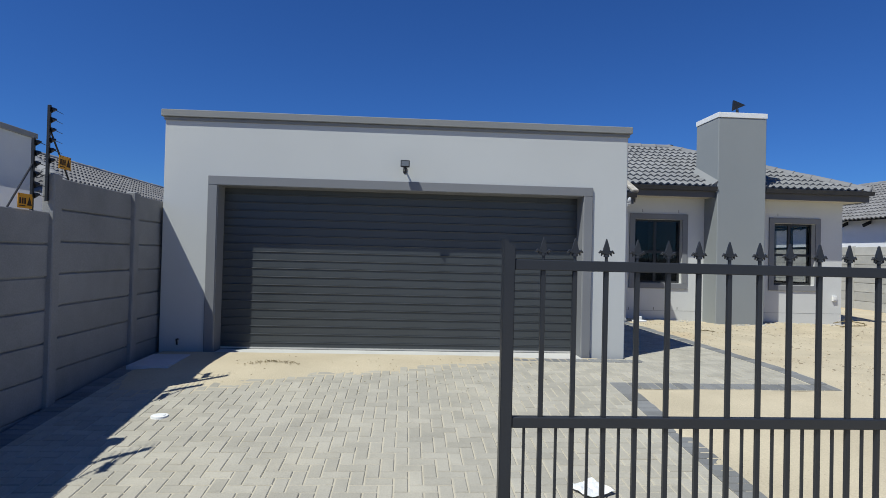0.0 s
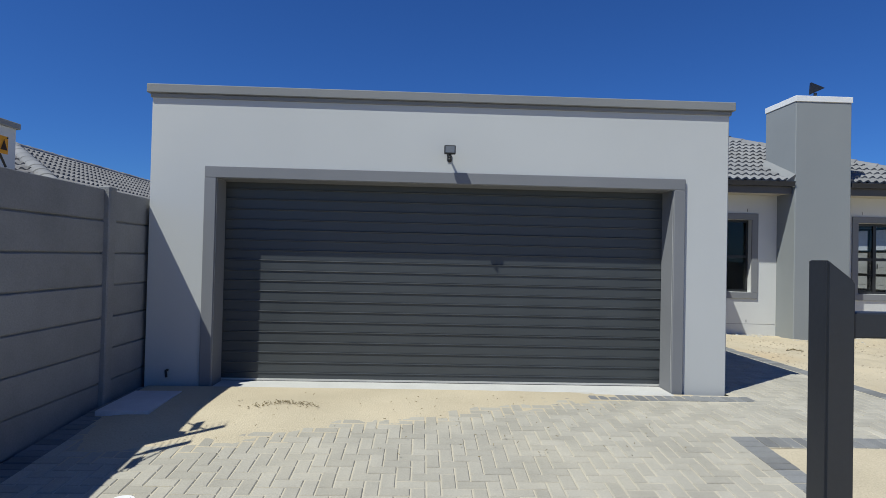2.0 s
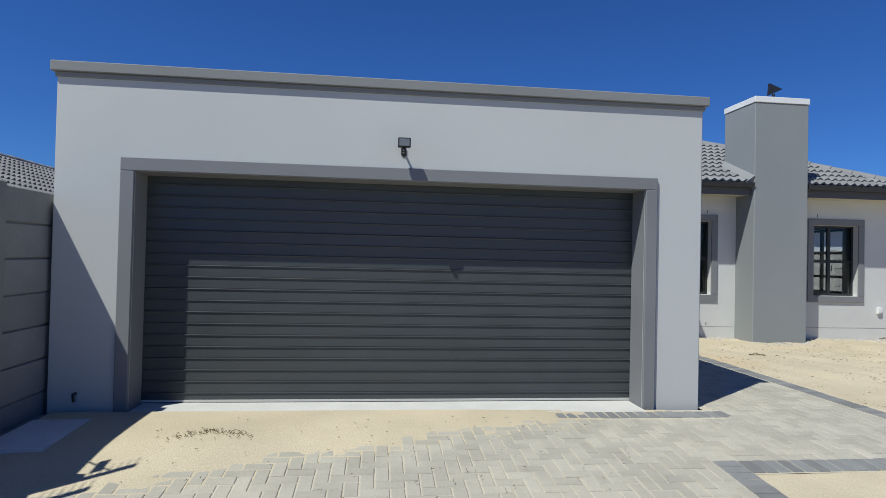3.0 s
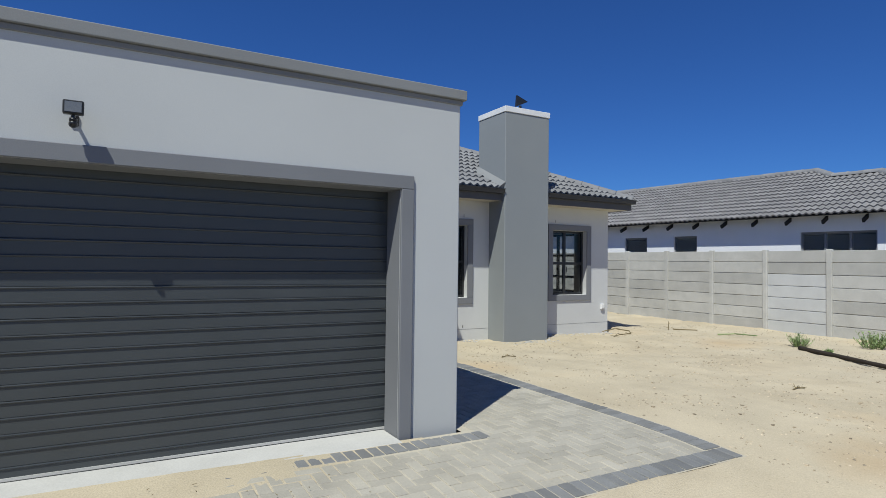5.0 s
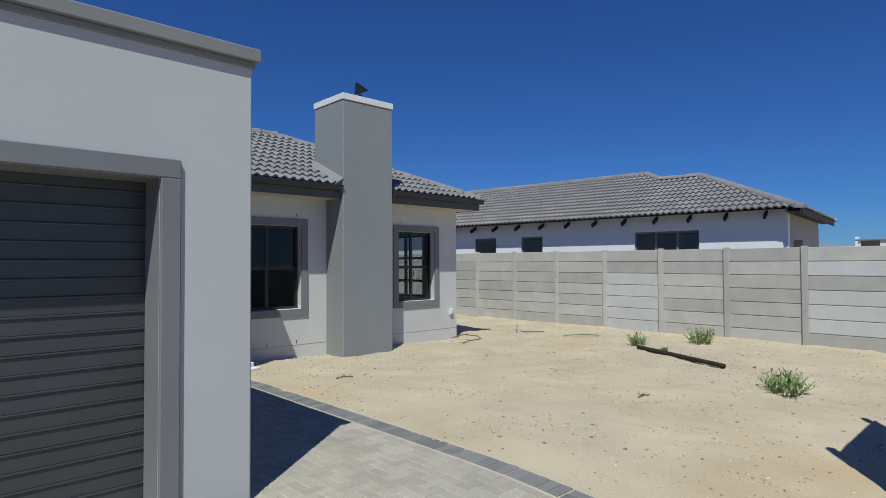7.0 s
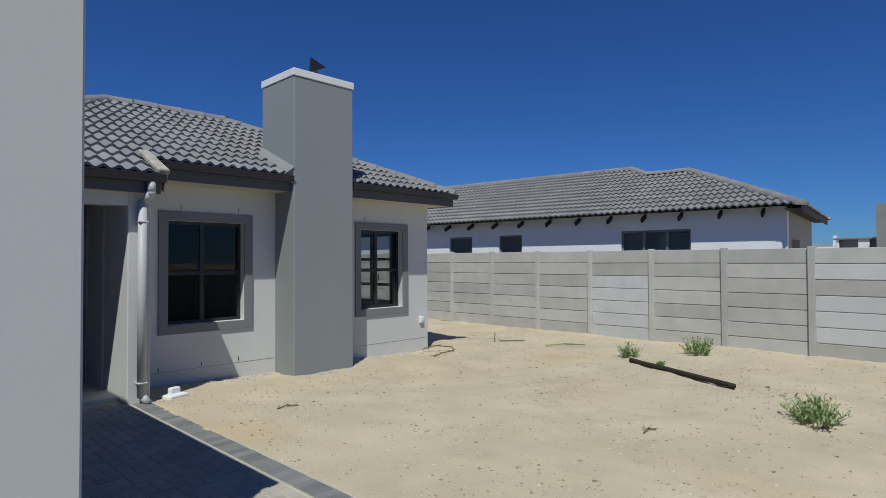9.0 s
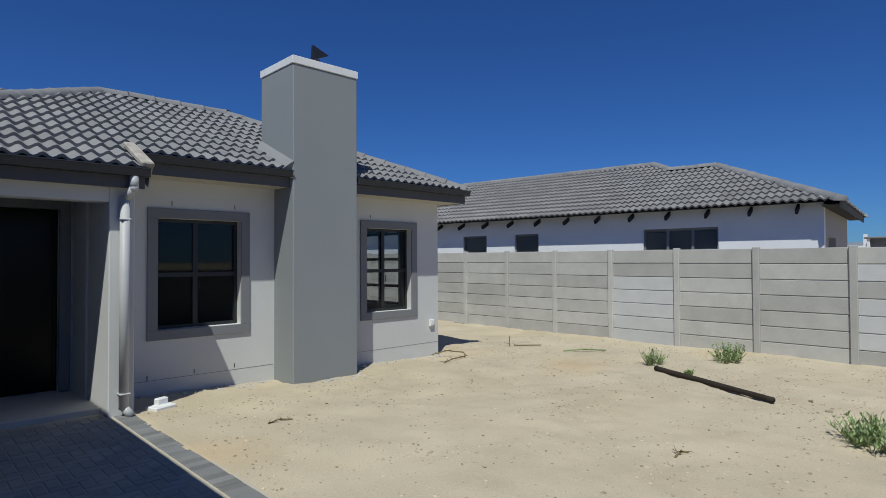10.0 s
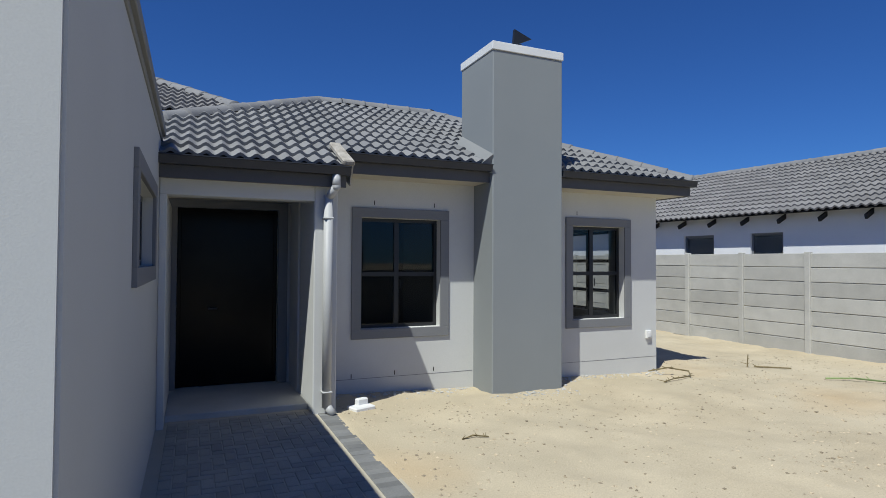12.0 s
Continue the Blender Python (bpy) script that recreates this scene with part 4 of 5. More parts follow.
def build_far():
    f = thing("far_house", (48, 10.2, -0.5), "distant low building with grey walls and white piers", "building")
    part("wall", boxes((0.4, 7, -0.3, 1.95, 0, 3.5)), M_COPING, f)
    part("roof", boxes((0.0, 7.3, -0.6, 2.25, 3.5, 3.62), bevel=0.02), M_TILE_FAR, f)
    part("pier", boxes((0.1, 0.4, 0.3, 0.9, 0, 3.5)), M_NBWALL, f)
    part("pier", boxes((0.1, 0.4, 1.95, 2.1, 0, 3.5)), M_NBWALL, f)
    part("annex_wall", boxes((0.2, 5, 2.15, 3.2, 0, 2.98)), M_NBWALL, f)
    part("annex_coping", boxes((0.15, 5.05, 2.12, 3.24, 2.98, 3.06)), M_NBWALL, f)
    part("chimney", boxes((1.6, 2.0, 2.35, 2.55, 3.06, 3.85)), M_NBWALL, f)
    t = thing("far_tower", (44, 2.6, -0.5), "distant grey plastered building block", "building")
    part("wall", boxes((0, 5, 0, 7.0, 0, 5.45)), M_COPING, t)
    part("window", boxes((-0.02, 0.03, 5.2, 5.7, 3.6, 4.3)), M_ALU, t)
    bm = bmesh.new()
    n = 160
    prev = None
    for i in range(n + 1):
        a = radians(-25 + 100 * i / n)
        r = 900
        hgt = 30 + 14 * noise.noise((i * 0.045, 2.1, 0)) + 10 * noise.noise((i * 0.13, 5.0, 0)) + 2 * noise.noise((i * 0.6, 8, 0))
        x, y = r * math.cos(a), r * math.sin(a)
        cur = (bm.verts.new((x, y, -5)), bm.verts.new((x * 1.05, y * 1.05, max(6, hgt))), bm.verts.new((x * 1.4, y * 1.4, -5)))
        if prev:
            bm.faces.new([prev[0], cur[0], cur[1], prev[1]])
            bm.faces.new([prev[1], cur[1], cur[2], prev[2]])
        prev = cur
    bmesh.ops.recalc_face_normals(bm, faces=bm.faces)
    tagged(part("backdrop", bm, M_HILL, smooth=True), "hazy blue-grey hills on the horizon", "hills", kind="structure")


build_far()


# ---- driveway gate ----
def build_gate():
    gx, gy = 0.487, 2.12
    gz = slope(gy) + 0.03
    g = thing("driveway_gate", (gx, gy, gz), "open charcoal steel gate with spear-topped bars", "gate")
    length, top, mid = 4.05, 1.266 - gz, 0.549 - gz
    for x0, cut in ((0, 1), (length - 0.055, -1)):
        # square tube whose top is cut off aslant towards the bars
        bm = box(bmesh.new(), x0, x0 + 0.055, -0.0275, 0.0275, 0.0, top + 0.122)
        for v in bm.verts:
            if v.co.z > 1 and (v.co.x - x0 - 0.0275) * cut > 0:
                v.co.z -= 0.041
        bmesh.ops.bevel(bm, geom=bm.edges[:], offset=0.004, segments=2, affect='EDGES')
        part("end_post", bm, M_IRON, g)
    part("top_rail", boxes((0.055, length - 0.055, -0.02, 0.02, top - 0.024, top + 0.024), bevel=0.003), M_IRON, g)
    part("middle_rail", boxes((0.055, length - 0.055, -0.02, 0.02, mid - 0.024, mid + 0.024), bevel=0.003), M_IRON, g)
    part("bottom_rail", boxes((0.055, length - 0.055, -0.02, 0.02, 0.05, 0.10), bevel=0.003), M_IRON, g)
    bar = mesh_of(boxes((-0.0105, 0.0105, -0.0105, 0.0105, 0.10, top - 0.024), bevel=0.002), "bar", M_IRON)
    thin = mesh_of(boxes((-0.006, 0.006, -0.006, 0.006, 0.10, mid - 0.024), bevel=0.001), "thin_bar", M_IRON)
    sp = bmesh.new()
    tube(sp, (0, 0, 0), (0, 0, 0.03), 0.009, 0.009, 8)
    tube(sp, (0, 0, 0.028), (0, 0, 0.042), 0.016, 0.016, 8)
    prof = [(0.0, 0.04), (0.008, 0.052), (0.019, 0.068), (0.012, 0.10), (0.0, 0.145)]
    ring = [(a, z) for a, z in prof] + [(-a, z) for a, z in reversed(prof[1:-1])]
    sides = [[sp.verts.new((a, y, z)) for a, z in ring] for y in (-0.007, 0.007)]
    sp.faces.new(sides[0])
    sp.faces.new(sides[1][::-1])
    for i in range(len(ring)):
        j = (i + 1) % len(ring)
        sp.faces.new([sides[0][j], sides[0][i], sides[1][i], sides[1][j]])
    for d in (-1, 1):
        tube(sp, (0, 0, 0.045), (d * 0.03, 0, 0.062), 0.009, 0.010, 6)
        tube(sp, (d * 0.028, 0, 0.066), (d * 0.043, 0, 0.052), 0.010, 0.004, 6)
        tube(sp, (d * 0.022, 0, 0.058), (d * 0.028, 0, 0.034), 0.008, 0.003, 6)
    bmesh.ops.recalc_face_normals(sp, faces=sp.faces)
    bmesh.ops.scale(sp, vec=(0.85, 1.0, 0.72), verts=sp.verts)
    spear = mesh_of(sp, "spear", M_IRON)
    step = 0.1475
    n = int((length - 0.2) / step)
    for i in range(n):
        x = 0.189 + i * step
        part("bar", bar, M_IRON, g).matrix_basis = pose(x, 0, 0)
        part("spear", spear, M_IRON, g).matrix_basis = pose(x, 0, top + 0.024)
        part("thin_bar", thin, M_IRON, g).matrix_basis = pose(x - step / 2, 0, 0)
    for x in (0.3, length - 0.3):
        bm = bmesh.new()
        tube(bm, (x, -0.015, 0.02), (x, 0.015, 0.02), 0.045, 0.045, 18)
        part("wheel", bm, M_BLACK, g)


build_gate()


# ---- electric fence posts ----
def build_fence_post(y, base, h, sign_y, sign_z, strut):
    e = thing("electric_fence_post", (-3.13, y, base), "black electric fence post with insulators and warning sign", "fence post", group="electric fence posts")
    bm = bmesh.new()
    box(bm, -0.012, 0.012, -0.012, 0.012, -0.25, h, 0.002)
    part("post", bm, M_BLACK, e)
    ins = bmesh.new()
    tube(ins, (0.012, 0, 0), (0.05, 0, 0.012), 0.028, 0.016, 12)
    tube(ins, (0.045, 0, 0.01), (0.066, 0, 0.016), 0.011, 0.009, 10)
    me = mesh_of(ins, "insulator", M_BLACK)
    n = 6
    for i in range(n):
        k = part("insulator", me, M_BLACK, e)
        k.matrix_basis = pose(0, 0, h - 0.04 - i * (h - 0.06) / n, 0, 0, 70)
    bm = bmesh.new()
    tube(bm, (0, strut, -0.02), (0, 0.01, h * 0.66), 0.008, 0.008, 8)
    part("strut", bm, M_BLACK, e)
    s = part("sign", boxes((-0.003, 0.003, sign_y - 0.09, sign_y + 0.09, sign_z - 0.06, sign_z + 0.06), bevel=0.001), M_SIGN, e, "yellow warning sign")
    s.matrix_basis = pose(0.03, 0, 0)
    ink = bmesh.new()
    for j in range(3):
        box(ink, 0.0032, 0.0042, sign_y - 0.075 + j * 0.03, sign_y - 0.054 + j * 0.03, sign_z - 0.025, sign_z + 0.025)
    box(ink, 0.0032, 0.0042, sign_y - 0.075, sign_y + 0.0, sign_z - 0.045, sign_z - 0.037)
    tri = [ink.verts.new((0.0045, sign_y + a, sign_z + b)) for a, b in ((0.018, -0.035), (0.082, -0.035), (0.05, 0.04))]
    ink.faces.new(tri)
    part("lettering", ink, M_INK, s)
    bolt = bmesh.new()
    for sy in (-0.08, 0.08):
        tube(bolt, (0.003, sign_y + sy, sign_z + 0.05), (0.007, sign_y + sy, sign_z + 0.05), 0.005, 0.005, 8)
    part("bolt", bolt, M_ALU, s)
    w = tube(bmesh.new(), (0.02, 0.03, 0), (0.02, 0.17, -0.01), 0.004, 0.002, 6)
    wire = mesh_of(w, "wire_end", M_BLACK)
    for i in range(n):
        part("wire_end", wire, M_BLACK, e).matrix_basis = pose(0, 0, h - 0.03 - i * (h - 0.06) / n)


build_fence_post(4.78, 1.95, 0.60, 0.20, 0.12, 0.32)
build_fence_post(4.58, 1.62, 0.60, -0.13, 0.05, -0.30)

build_fence_post(2.95, 1.78, 0.60, -0.14, 0.20, -0.30)

# ---- covers on the drive ----
c = thing("meter_cover", (-2.77, 6.38, slope(6.38) + 0.005), "flat pale concrete cover slab beside the wall", "cover", turn=2)
part("slab", boxes((-0.22, 0.22, -0.37, 0.37, -0.02, 0.025), bevel=0.004), M_COVER, c)
c = thing("inspection_cap", (-2.03, 4.60, slope(4.6)), "round white plastic inspection cap in paving", "cover")
bm = bmesh.new()
tube(bm, (0, 0, -0.02), (0, 0, 0.012), 0.075, 0.07, 24)
tube(bm, (0, 0, 0.012), (0, 0, 0.017), 0.05, 0.045, 24)
part("cap", bm, M_WHITE, c)
c = thing("scrap_paper", (1.32, 3.31, slope(3.31) + 0.004), "crumpled white scrap of paper on paving", "paper", turn=25)
bm = bmesh.new()
bmesh.ops.create_grid(bm, x_segments=10, y_segments=10, size=0.11)
for v in bm.verts:
    v.co.z = 0.012 + 0.03 * abs(noise.noise((v.co.x * 14, v.co.y * 14, 1))) + 0.12 * max(0, v.co.x) ** 1.4
bmesh.ops.solidify(bm, geom=bm.faces[:], thickness=0.001)
part("sheet", bm, M_WHITE, c)


# ---- yard clutter ----
def build_sign_board():
    x, y = 6.45, 3.83
    b = thing("sign_board", (x, y, sand_height(x, y) - 0.3), "plain board on two timber posts standing in sand", "sign")
    for px in (0.0, 1.42):
        part("post", boxes((px - 0.035, px + 0.035, 0.0, 0.07, 0.0, 2.72), bevel=0.006), M_WOODDARK, b)
    part("board", boxes((-0.09, 1.51, -0.02, -0.001, 1.42, 2.60), bevel=0.003), M_WHITE, b)


build_sign_board()

def build_pole():
    a, b = Vector((11.76, 8.90, 0)), Vector((10.66, 6.87, 0))
    a.z, b.z = sand_height(a.x, a.y) + 0.045, sand_height(b.x, b.y) + 0.05
    p = thing("wooden_pole", a, "dark creosoted timber pole lying on the sand", "pole")
    bm = bmesh.new()
    d = b - a
    n, k = 24, 14
    q = d.to_track_quat('Z', 'Y').to_matrix()
    rings = []
    for i in range(n + 1):
        rings.append([])
        for j in range(k):
            t = 2 * math.pi * j / k
            r = 0.042 + 0.004 * noise.noise((math.cos(t), math.sin(t), i * 0.4)) - 0.006 * i / n
            rings[-1].append(bm.verts.new(d * (i / n) + q @ Vector((r * math.cos(t), r * math.sin(t), 0))))
    for r0, r1 in zip(rings, rings[1:]):
        for j in range(k):
            bm.faces.new([r0[j], r0[(j + 1) % k], r1[(j + 1) % k], r1[j]])
    bm.faces.new(rings[0][::-1])
    bm.faces.new(rings[-1])
    bmesh.ops.recalc_face_normals(bm, faces=bm.faces)
    part("timber", bm, M_WOODDARK, p, smooth=True)


build_pole()


def build_weed(x, y, w, h, stems, seed, label):
    rnd = random.Random(seed)
    p = thing("weed", (x, y, sand_height(x, y) - 0.01), label, "plant", group="weeds")
    st, lv = bmesh.new(), bmesh.new()
    for _ in range(stems):
        a = rnd.uniform(0, 2 * math.pi)
        r = rnd.uniform(0, 1) ** 0.7 * w / 2
        base = Vector((math.cos(a) * r * 0.45, math.sin(a) * r * 0.35, 0))
        tip = Vector((math.cos(a) * r, math.sin(a) * r * 0.8, h * rnd.uniform(0.45, 1.0) * (1 - 0.3 * (2 * r / w) ** 2)))
        tube(st, base, tip, 0.005, 0.002, 4)
        d = tip - base
        for i in range(rnd.randint(7, 11)):
            f = rnd.uniform(0.12, 1.0)
            c0 = base + d * f
            ang = rnd.uniform(0, 2 * math.pi)
            out = Vector((math.cos(ang), math.sin(ang), rnd.uniform(0.5, 1.6))).normalized()
            ln = rnd.uniform(0.05, 0.11) * (1.15 - 0.55 * f)
            side = out.cross(Vector((0, 0, 1))).normalized() * ln * 0.13
            vs = [lv.verts.new(q) for q in (c0, c0 + out * ln * 0.5 + side, c0 + out * ln, c0 + out * ln * 0.5 - side)]
            lv.faces.new(vs)
    part("stem", st, M_LEAF, p)
    part("leaves", lv, M_LEAF, p)


build_weed(9.78, 5.74, 0.95, 0.32, 95, 1, "bushy green weed growing on open sand")
build_weed(13.46, 8.40, 0.85, 0.40, 75, 2, "green weed bush against the boundary wall")
build_weed(12.30, 9.20, 0.65, 0.30, 42, 3, "sparse green weed at the end of the pole")
build_weed(11.70, 8.35, 0.28, 0.09, 14, 4, "tiny low weed sprout beside the pole")
build_weed(-2.85, 3.3, 0.3, 0.10, 18, 5, "small weed in the paving beside the wall")


def build_branch(x, y, pts, r, mat, label, seed):
    rnd = random.Random(seed)
    b = thing("dry_branch", (x, y, sand_height(x, y)), label, "branch", group="dry branches")
    bm = bmesh.new()
    zs = lambda p: Vector((p[0], p[1], sand_height(x + p[0], y + p[1]) - sand_height(x, y) + p[2]))
    for p, q in zip(pts, pts[1:]):
        tube(bm, zs(p), zs(q), r, r * 0.8, 6)
        for _ in range(3):
            f = rnd.random()
            c0 = zs(p).lerp(zs(q), f)
            tube(bm, c0, c0 + Vector((rnd.uniform(-0.1, 0.1), rnd.uniform(-0.1, 0.1), rnd.uniform(0.0, 0.05))), r * 0.6, r * 0.3, 5)
    part("twig", bm, mat, b)


build_branch(9.75, 11.75, [(0, 0, 0.02), (0.3, 0.1, 0.04), (0.65, 0.12, 0.03), (0.85, 0.35, 0.08), (0.55, 0.5, 0.12), (0.4, 0.75, 0.05)], 0.012, M_STRAW, "bent dry branch beside the house corner", 1)
build_branch(12.25, 11.0, [(0, 0, 0.03), (0.3, -0.25, 0.05), (0.62, -0.55, 0.03)], 0.014, M_LEAF, "flattened green branch lying on sand", 2)
build_branch(12.05, 12.2, [(0, 0, 0.0), (0.02, 0.0, 0.22)], 0.010, M_STRAW, "upright dry stalk in the sand", 3)
build_branch(12.1, 12.1, [(0, 0, 0.02), (0.5, -0.3, 0.03)], 0.014, M_STRAW, "thin dry branch lying on sand", 4)
build_branch(8.0, 6.9, [(0, 0, 0.01), (0.13, 0.02, 0.015), (0.22, -0.03, 0.01)], 0.009, M_STRAW, "short twig on open sand", 5)
build_branch(5.75, 10.3, [(0, 0, 0.01), (0.15, 0.05, 0.02), (0.3, 0.02, 0.01)], 0.008, M_STRAW, "thin twig on sand by paving", 6)


def build_pebbles():
    rnd = random.Random(8)
    v, f = [], []
    shape = [(1, 0, 0), (-1, 0, 0), (0, 1, 0), (0, -1, 0), (0, 0, 1), (0, 0, -1)]
    tri = [(0, 2, 4), (2, 1, 4), (1, 3, 4), (3, 0, 4), (2, 0, 5), (1, 2, 5), (3, 1, 5), (0, 3, 5)]
    count = 0
    while count < 20000:
        x, y = rnd.uniform(4.9, 14.4), rnd.uniform(2.6, 13.5)
        if y > 12 and x < 10.6 or paved(x, y):
            continue
        if noise.noise((x * 1.1, y * 1.1, 4)) + 0.5 * noise.noise((x * 4, y * 4, 6)) < rnd.uniform(-0.4, 0.7):
            continue
        s = 0.003 + 0.020 * rnd.random() ** 4
        z = sand_height(x, y)
        b = len(v)
        a = rnd.uniform(0, 6.28)
        for p in shape:
            k = s * rnd.uniform(0.6, 1.2)
            v.append((x + k * (p[0] * math.cos(a) - p[1] * math.sin(a)), y + k * (p[0] * math.sin(a) + p[1] * math.cos(a)), z + k * p[2] * 0.6))
        f += [tuple(b + i for i in t) for t in tri]
        count += 1
    me = bpy.data.meshes.new("pebbles")
    me.from_pydata(v, [], f)
    me.materials.append(M_STONE)
    tagged(new("pebbles", me), "small stones and rubble crumbs on the sand", "pebbles", kind="stuff")


build_pebbles()


def build_crumbs(name, count, spot, size, mat, label, seed):
    """Angular lumps strewn where spot(rnd) puts them."""
    rnd = random.Random(seed)
    v, f = [], []
    for _ in range(count):
        x, y = spot(rnd)
        s = size * (0.25 + rnd.random() ** 3)
        z, b = sand_height(x, y), len(v)
        for i in range(8):
            v.append((x + s * rnd.uniform(0.5, 1) * (1 if i & 1 else -1), y + s * rnd.uniform(0.5, 1) * (1 if i & 2 else -1),
                      z + s * rnd.uniform(0.3, 0.8) * (1 if i & 4 else -1)))
        f += [tuple(b + i for i in q) for q in ((0, 2, 3, 1), (4, 5, 7, 6), (0, 1, 5, 4), (2, 6, 7, 3), (0, 4, 6, 2), (1, 3, 7, 5))]
    me = bpy.data.meshes.new(name)
    me.from_pydata(v, [], f)
    me.materials.append(mat)
    tagged(new(name, me), label, "rubble", kind="stuff")


def by_wall(rnd):
    x = rnd.uniform(4.9, 10.5)
    face = 12.06 if CX0 - 0.1 < x < CX1 + 0.1 else HY
    return x, face - 0.03 - abs(rnd.gauss(0, 0.16))


build_crumbs("mortar_crumbs", 420, by_wall, 0.022, M_CONC, "pale mortar crumbs along the foot of the house wall", 21)
build_crumbs("sand_clods", 26, lambda rnd: (rnd.gauss(10.75, 0.35), rnd.gauss(6.35, 0.3)), 0.045, M_STONE, "brown sand clods near the wooden pole", 22)
build_crumbs("strewn_crumbs", 700, lambda rnd: (rnd.uniform(5.0, 14.2), rnd.uniform(4.2, 11.6)), 0.016, M_STONE, "brown earth crumbs strewn over the sand", 23)


def build_sand_drift():
    """Blown sand lying over the paving before the garage door."""
    nx, ny = 150, 60
    verts = []
    for j in range(ny + 1):
        for i in range(nx + 1):
            x, y = -3.0 + 5.6 * i / nx, 4.9 + 2.1 * j / ny
            reach = (y - 5.65 - 0.36 * (x + 1.5)) / 0.75 if x > -1.5 else (y - 5.65 + 0.35 * (-1.5 - x)) / 0.75
            n = noise.noise((x * 1.3, y * 1.6, 0)) * 0.25 + noise.noise((x * 5, y * 5, 2)) * 0.15 + noise.noise((x * 16, y * 16, 5)) * 0.09
            k = min(1.0, reach + n - 5 * max(0.0, -2.7 - x))
            verts.append((x, y, slope(y) + 0.016 * k))
    w = nx + 1
    faces = []
    for j in range(ny):
        for i in range(nx):
            q = (j * w + i, j * w + i + 1, (j + 1) * w + i + 1, (j + 1) * w + i)
            if any(verts[t][2] > slope(verts[t][1]) - 0.004 for t in q):
                faces.append(q)
    me = bpy.data.meshes.new("sand_drift")
    me.from_pydata(verts, [], faces)
    me.materials.append(M_SAND)
    for p in me.polygons:
        p.use_smooth = True
    tagged(new("sand_drift", me), "thin drift of yellow sand over paving", "sand", kind="stuff")
    rnd = random.Random(5)
    bm = bmesh.new()
    for k in range(230):
        if k < 150:
            f = rnd.random()
            x, y = -1.75 + 0.55 * f + rnd.gauss(0, 0.05), 6.25 + 0.16 * math.sin(f * 3) + rnd.gauss(0, 0.03)
        else:
            x, y = rnd.uniform(-1.9, 1.8), rnd.uniform(5.2, 6.8)
        a = rnd.uniform(0, 6.28)
        ln = rnd.uniform(0.006, 0.026)
        z = slope(y) + 0.024
        tube(bm, (x, y, z), (x + ln * math.cos(a), y + ln * math.sin(a), z + rnd.uniform(0, 0.012)), 0.003, 0.0015, 5)
    tagged(part("leaf_litter", bm, M_STRAW), "dry twigs and crumbs on drifted sand", "litter", kind="stuff")


build_sand_drift()


# ---- paving ----
def paver_data(lx, ly, h=0.06, c=0.006):
    x, y = lx / 2 - 0.0042, ly / 2 - 0.0042
    verts = [(sx * x, sy * y, -h) for sx, sy in ((-1, -1), (1, -1), (1, 1), (-1, 1))]
    verts += [(sx * x, sy * y, -c) for sx, sy in ((-1, -1), (1, -1), (1, 1), (-1, 1))]
    verts += [(sx * (x - c), sy * (y - c), 0) for sx, sy in ((-1, -1), (1, -1), (1, 1), (-1, 1))]
    faces = [(8, 9, 10, 11)]
    for i in range(4):
        j = (i + 1) % 4
        faces += [(i, j, 4 + j, 4 + i), (4 + i, 4 + j, 8 + j, 8 + i)]
    return verts, faces


def paver_mesh(name, lx, ly, mat):
    me = bpy.data.meshes.new(name)
    v, f = paver_data(lx, ly)
    me.from_pydata(v, [], f)
    me.materials.append(mat)
    return me


def tilt(y):
    return math.degrees(math.atan((slope(y + 0.05) - slope(y - 0.05)) / 0.1))


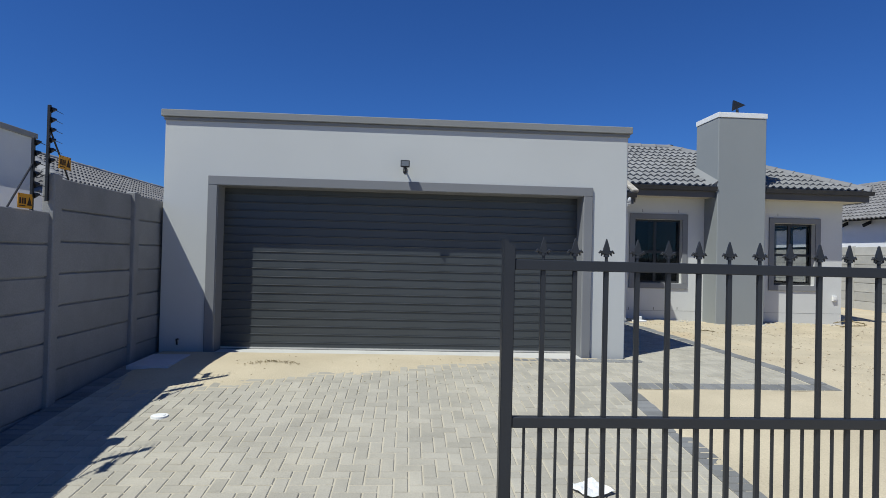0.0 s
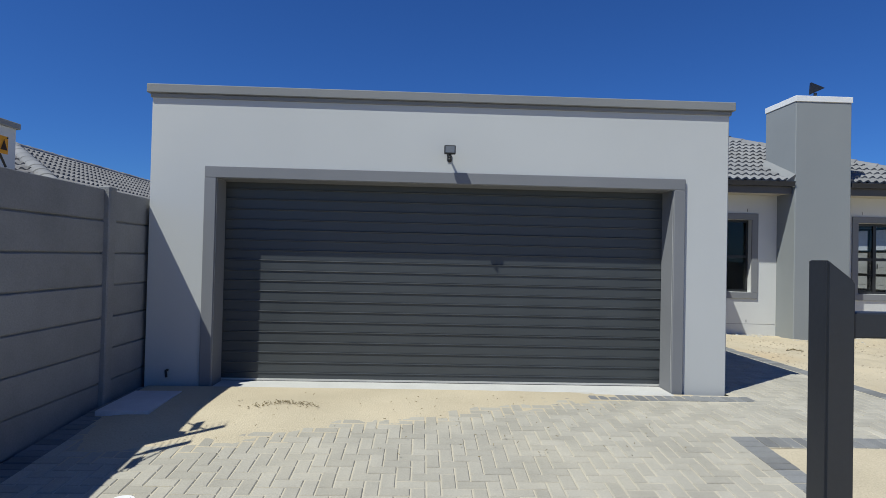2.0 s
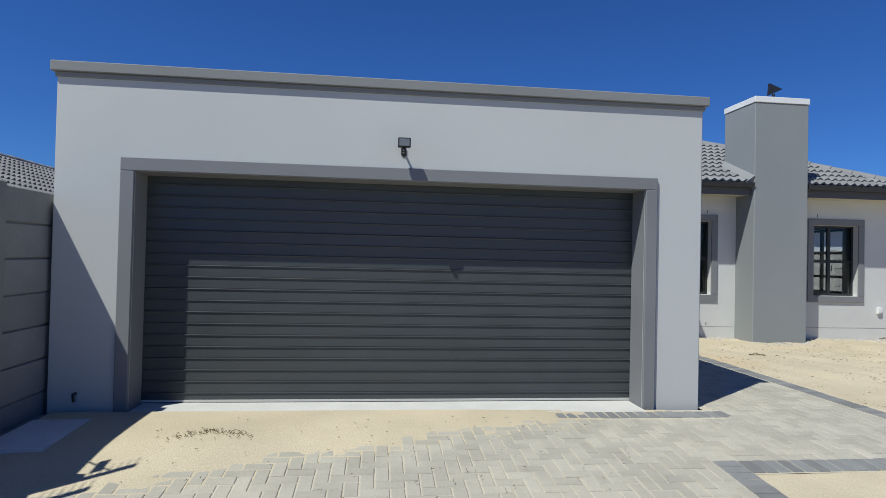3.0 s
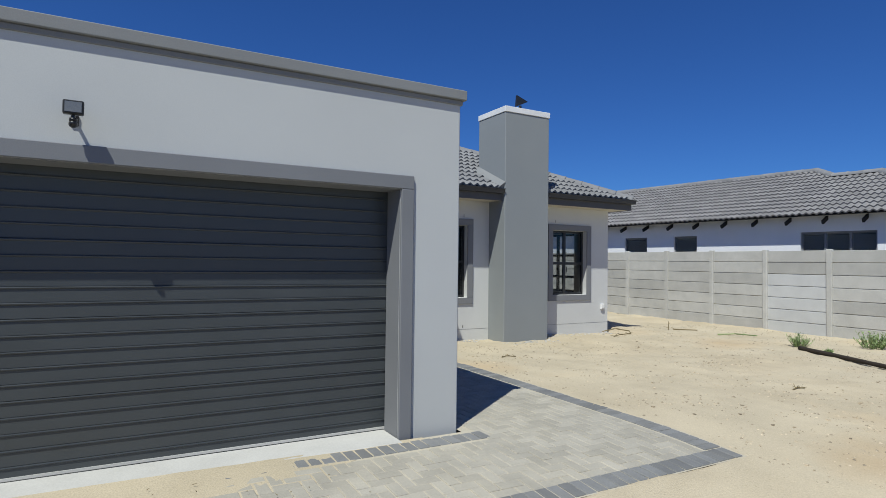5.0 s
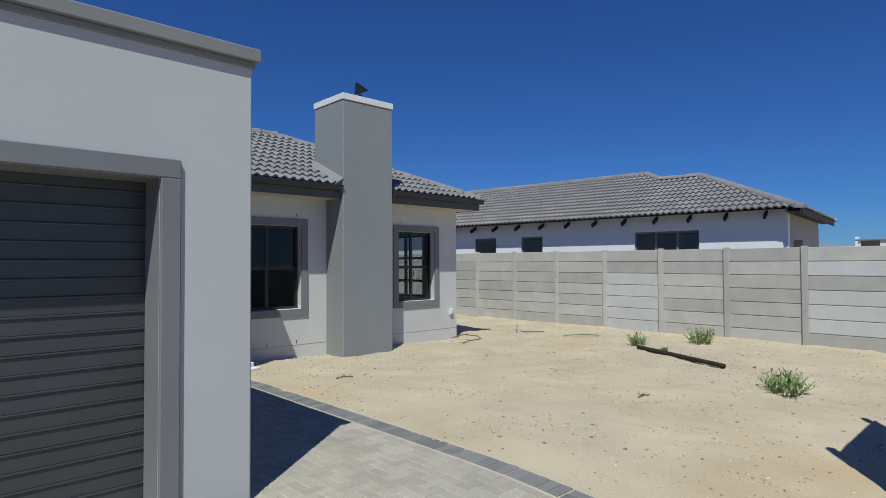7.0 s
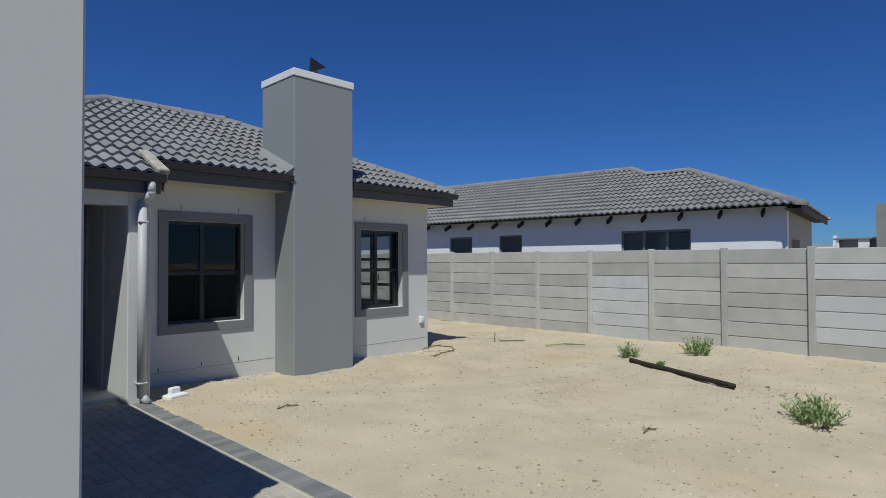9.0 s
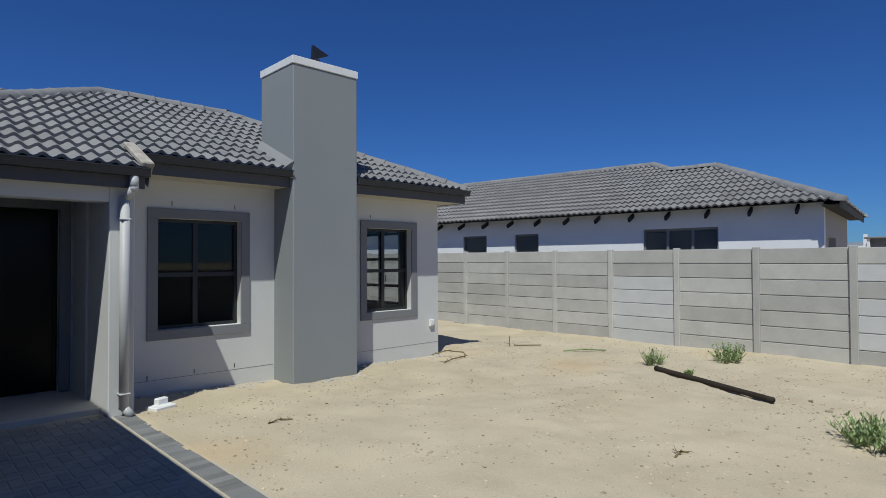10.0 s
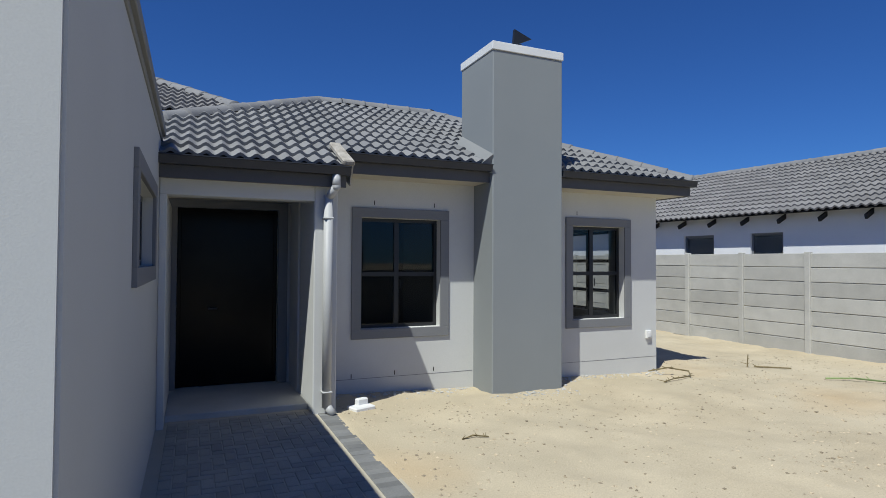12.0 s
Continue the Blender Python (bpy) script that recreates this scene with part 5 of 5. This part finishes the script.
def build_paving():
    drive = thing("driveway", (0, 0, 0), "pale grey herringbone brick paving with sandy joints", "paving", kind="structure")
    bed_v, bed_f = [], []
    ys = [-2.0 + 0.25 * i for i in range(62)]
    for x0, x1, lo, hi in ((-3.09, 2.5, -2.0, 6.94), (2.5, 4.86, 5.5, 7.0), (3.0, 4.86, 7.0, 12.0)):
        k = [lo, *[y for y in ys if lo < y < hi], hi]
        for a, b in zip(k, k[1:]):
            n = len(bed_v)
            bed_v += [(x0, a, slope(a) - 0.007), (x1, a, slope(a) - 0.007), (x1, b, slope(b) - 0.007), (x0, b, slope(b) - 0.007)]
            bed_f.append((n, n + 1, n + 2, n + 3))
    me = bpy.data.meshes.new("joint_sand")
    me.from_pydata(bed_v, [], bed_f)
    me.materials.append(M_JOINT)
    tagged(part("joint_sand", me, M_JOINT, drive), kind="stuff")
    pieces = []
    L = 0.2
    W = 0.1

    def inside(x, y, lx, ly):
        a, b, c_, d = x - lx / 2, x + lx / 2, y - ly / 2, y + ly / 2
        e = 0.035
        if a >= -2.88 - e and b <= 2.30 + e and d <= 6.74 + e and c_ > -2:
            return True
        if a >= 2.2 and b <= 4.62 + e and c_ >= 5.72 - e and d <= 6.74 + e:
            return True
        return a >= 3.04 - e and b <= 4.62 + e and c_ >= 6.7 and d <= 11.98

    for i in range(-40, 70):
        for j in range(-40, 140):
            x, y = i * W, j * W
            k = (i - j) % 4
            if k == 0:
                p = (x + L / 2, y + W / 2, L, W)
            elif k == 3:
                p = (x + W / 2, y + L / 2, W, L)
            else:
                continue
            if inside(*p):
                pieces.append(p)
    covered = set()
    for x, y, lx, ly in pieces:
        i, j = round((x - lx / 2) / W), round((y - ly / 2) / W)
        covered.add((i, j))
        covered.add((i + 1, j) if lx > ly else (i, j + 1))
    for i in range(-40, 70):
        for j in range(-40, 140):
            if (i, j) not in covered and inside(i * W + W / 2, j * W + W / 2, W, W):
                pieces.append((i * W + W / 2, j * W + W / 2, W, W))
    flat, up = paver_mesh("paver", L, W, M_PAVER), paver_mesh("paver", W, L, M_PAVER)
    rnd = random.Random(11)
    near = [p for p in pieces if p[2] != p[3] and -1.9 < p[0] < 1.0 and 3.9 < p[1] < 5.9]
    near = set(near[:300])
    bv, bf = [], []
    for p in pieces:
        x, y, lx, ly = p
        z = slope(y) + rnd.uniform(-0.002, 0.002)
        if p in near:
            ob = part("paver", flat if lx > ly else up, M_PAVER, drive)
            ob.matrix_basis = pose(x, y, z, tilt(y) + rnd.uniform(-0.5, 0.5), rnd.uniform(-0.5, 0.5), rnd.uniform(-0.7, 0.7))
        else:
            v, f = paver_data(lx, ly)
            m = pose(x, y, z, tilt(y) + rnd.uniform(-0.5, 0.5), rnd.uniform(-0.5, 0.5), rnd.uniform(-0.7, 0.7))
            b = len(bv)
            bv += [tuple(m @ Vector(q)) for q in v]
            bf += [tuple(b + t for t in q) for q in f]
    me = bpy.data.meshes.new("pavers")
    me.from_pydata(bv, [], bf)
    me.materials.append(M_PAVER_BED)
    tagged(part("pavers", me, M_PAVER_BED, drive), kind="stuff")
    edge = thing("paving_edge", (0, 0, 0), "dark grey brick edging around the paving", "edging", kind="structure")
    hx, hy = paver_mesh("edge_paver", 0.2, 0.1, M_EDGE), paver_mesh("edge_paver", 0.1, 0.2, M_EDGE)

    def row(me, x0, y0, x1, y1):
        n = max(1, round(math.hypot(x1 - x0, y1 - y0) / 0.1))
        for i in range(n):
            x, y = x0 + (x1 - x0) * (i + 0.5) / n, y0 + (y1 - y0) * (i + 0.5) / n
            ob = part("edge_paver", me, M_EDGE, edge)
            ob.matrix_basis = pose(x, y, slope(y) + rnd.uniform(-0.001, 0.004), tilt(y) + rnd.uniform(-0.8, 0.8), rnd.uniform(-0.8, 0.8), rnd.uniform(-1, 1))

    row(hy, -2.36, 6.84, 3.15, 6.84)
    row(hx, -2.99, 0.0, -2.99, 7.0)
    row(hx, 4.73, 5.72, 4.73, 11.9)
    row(hy, 2.5, 5.61, 4.83, 5.61)
    row(hx, 2.40, 0.0, 2.40, 5.72)


build_paving()
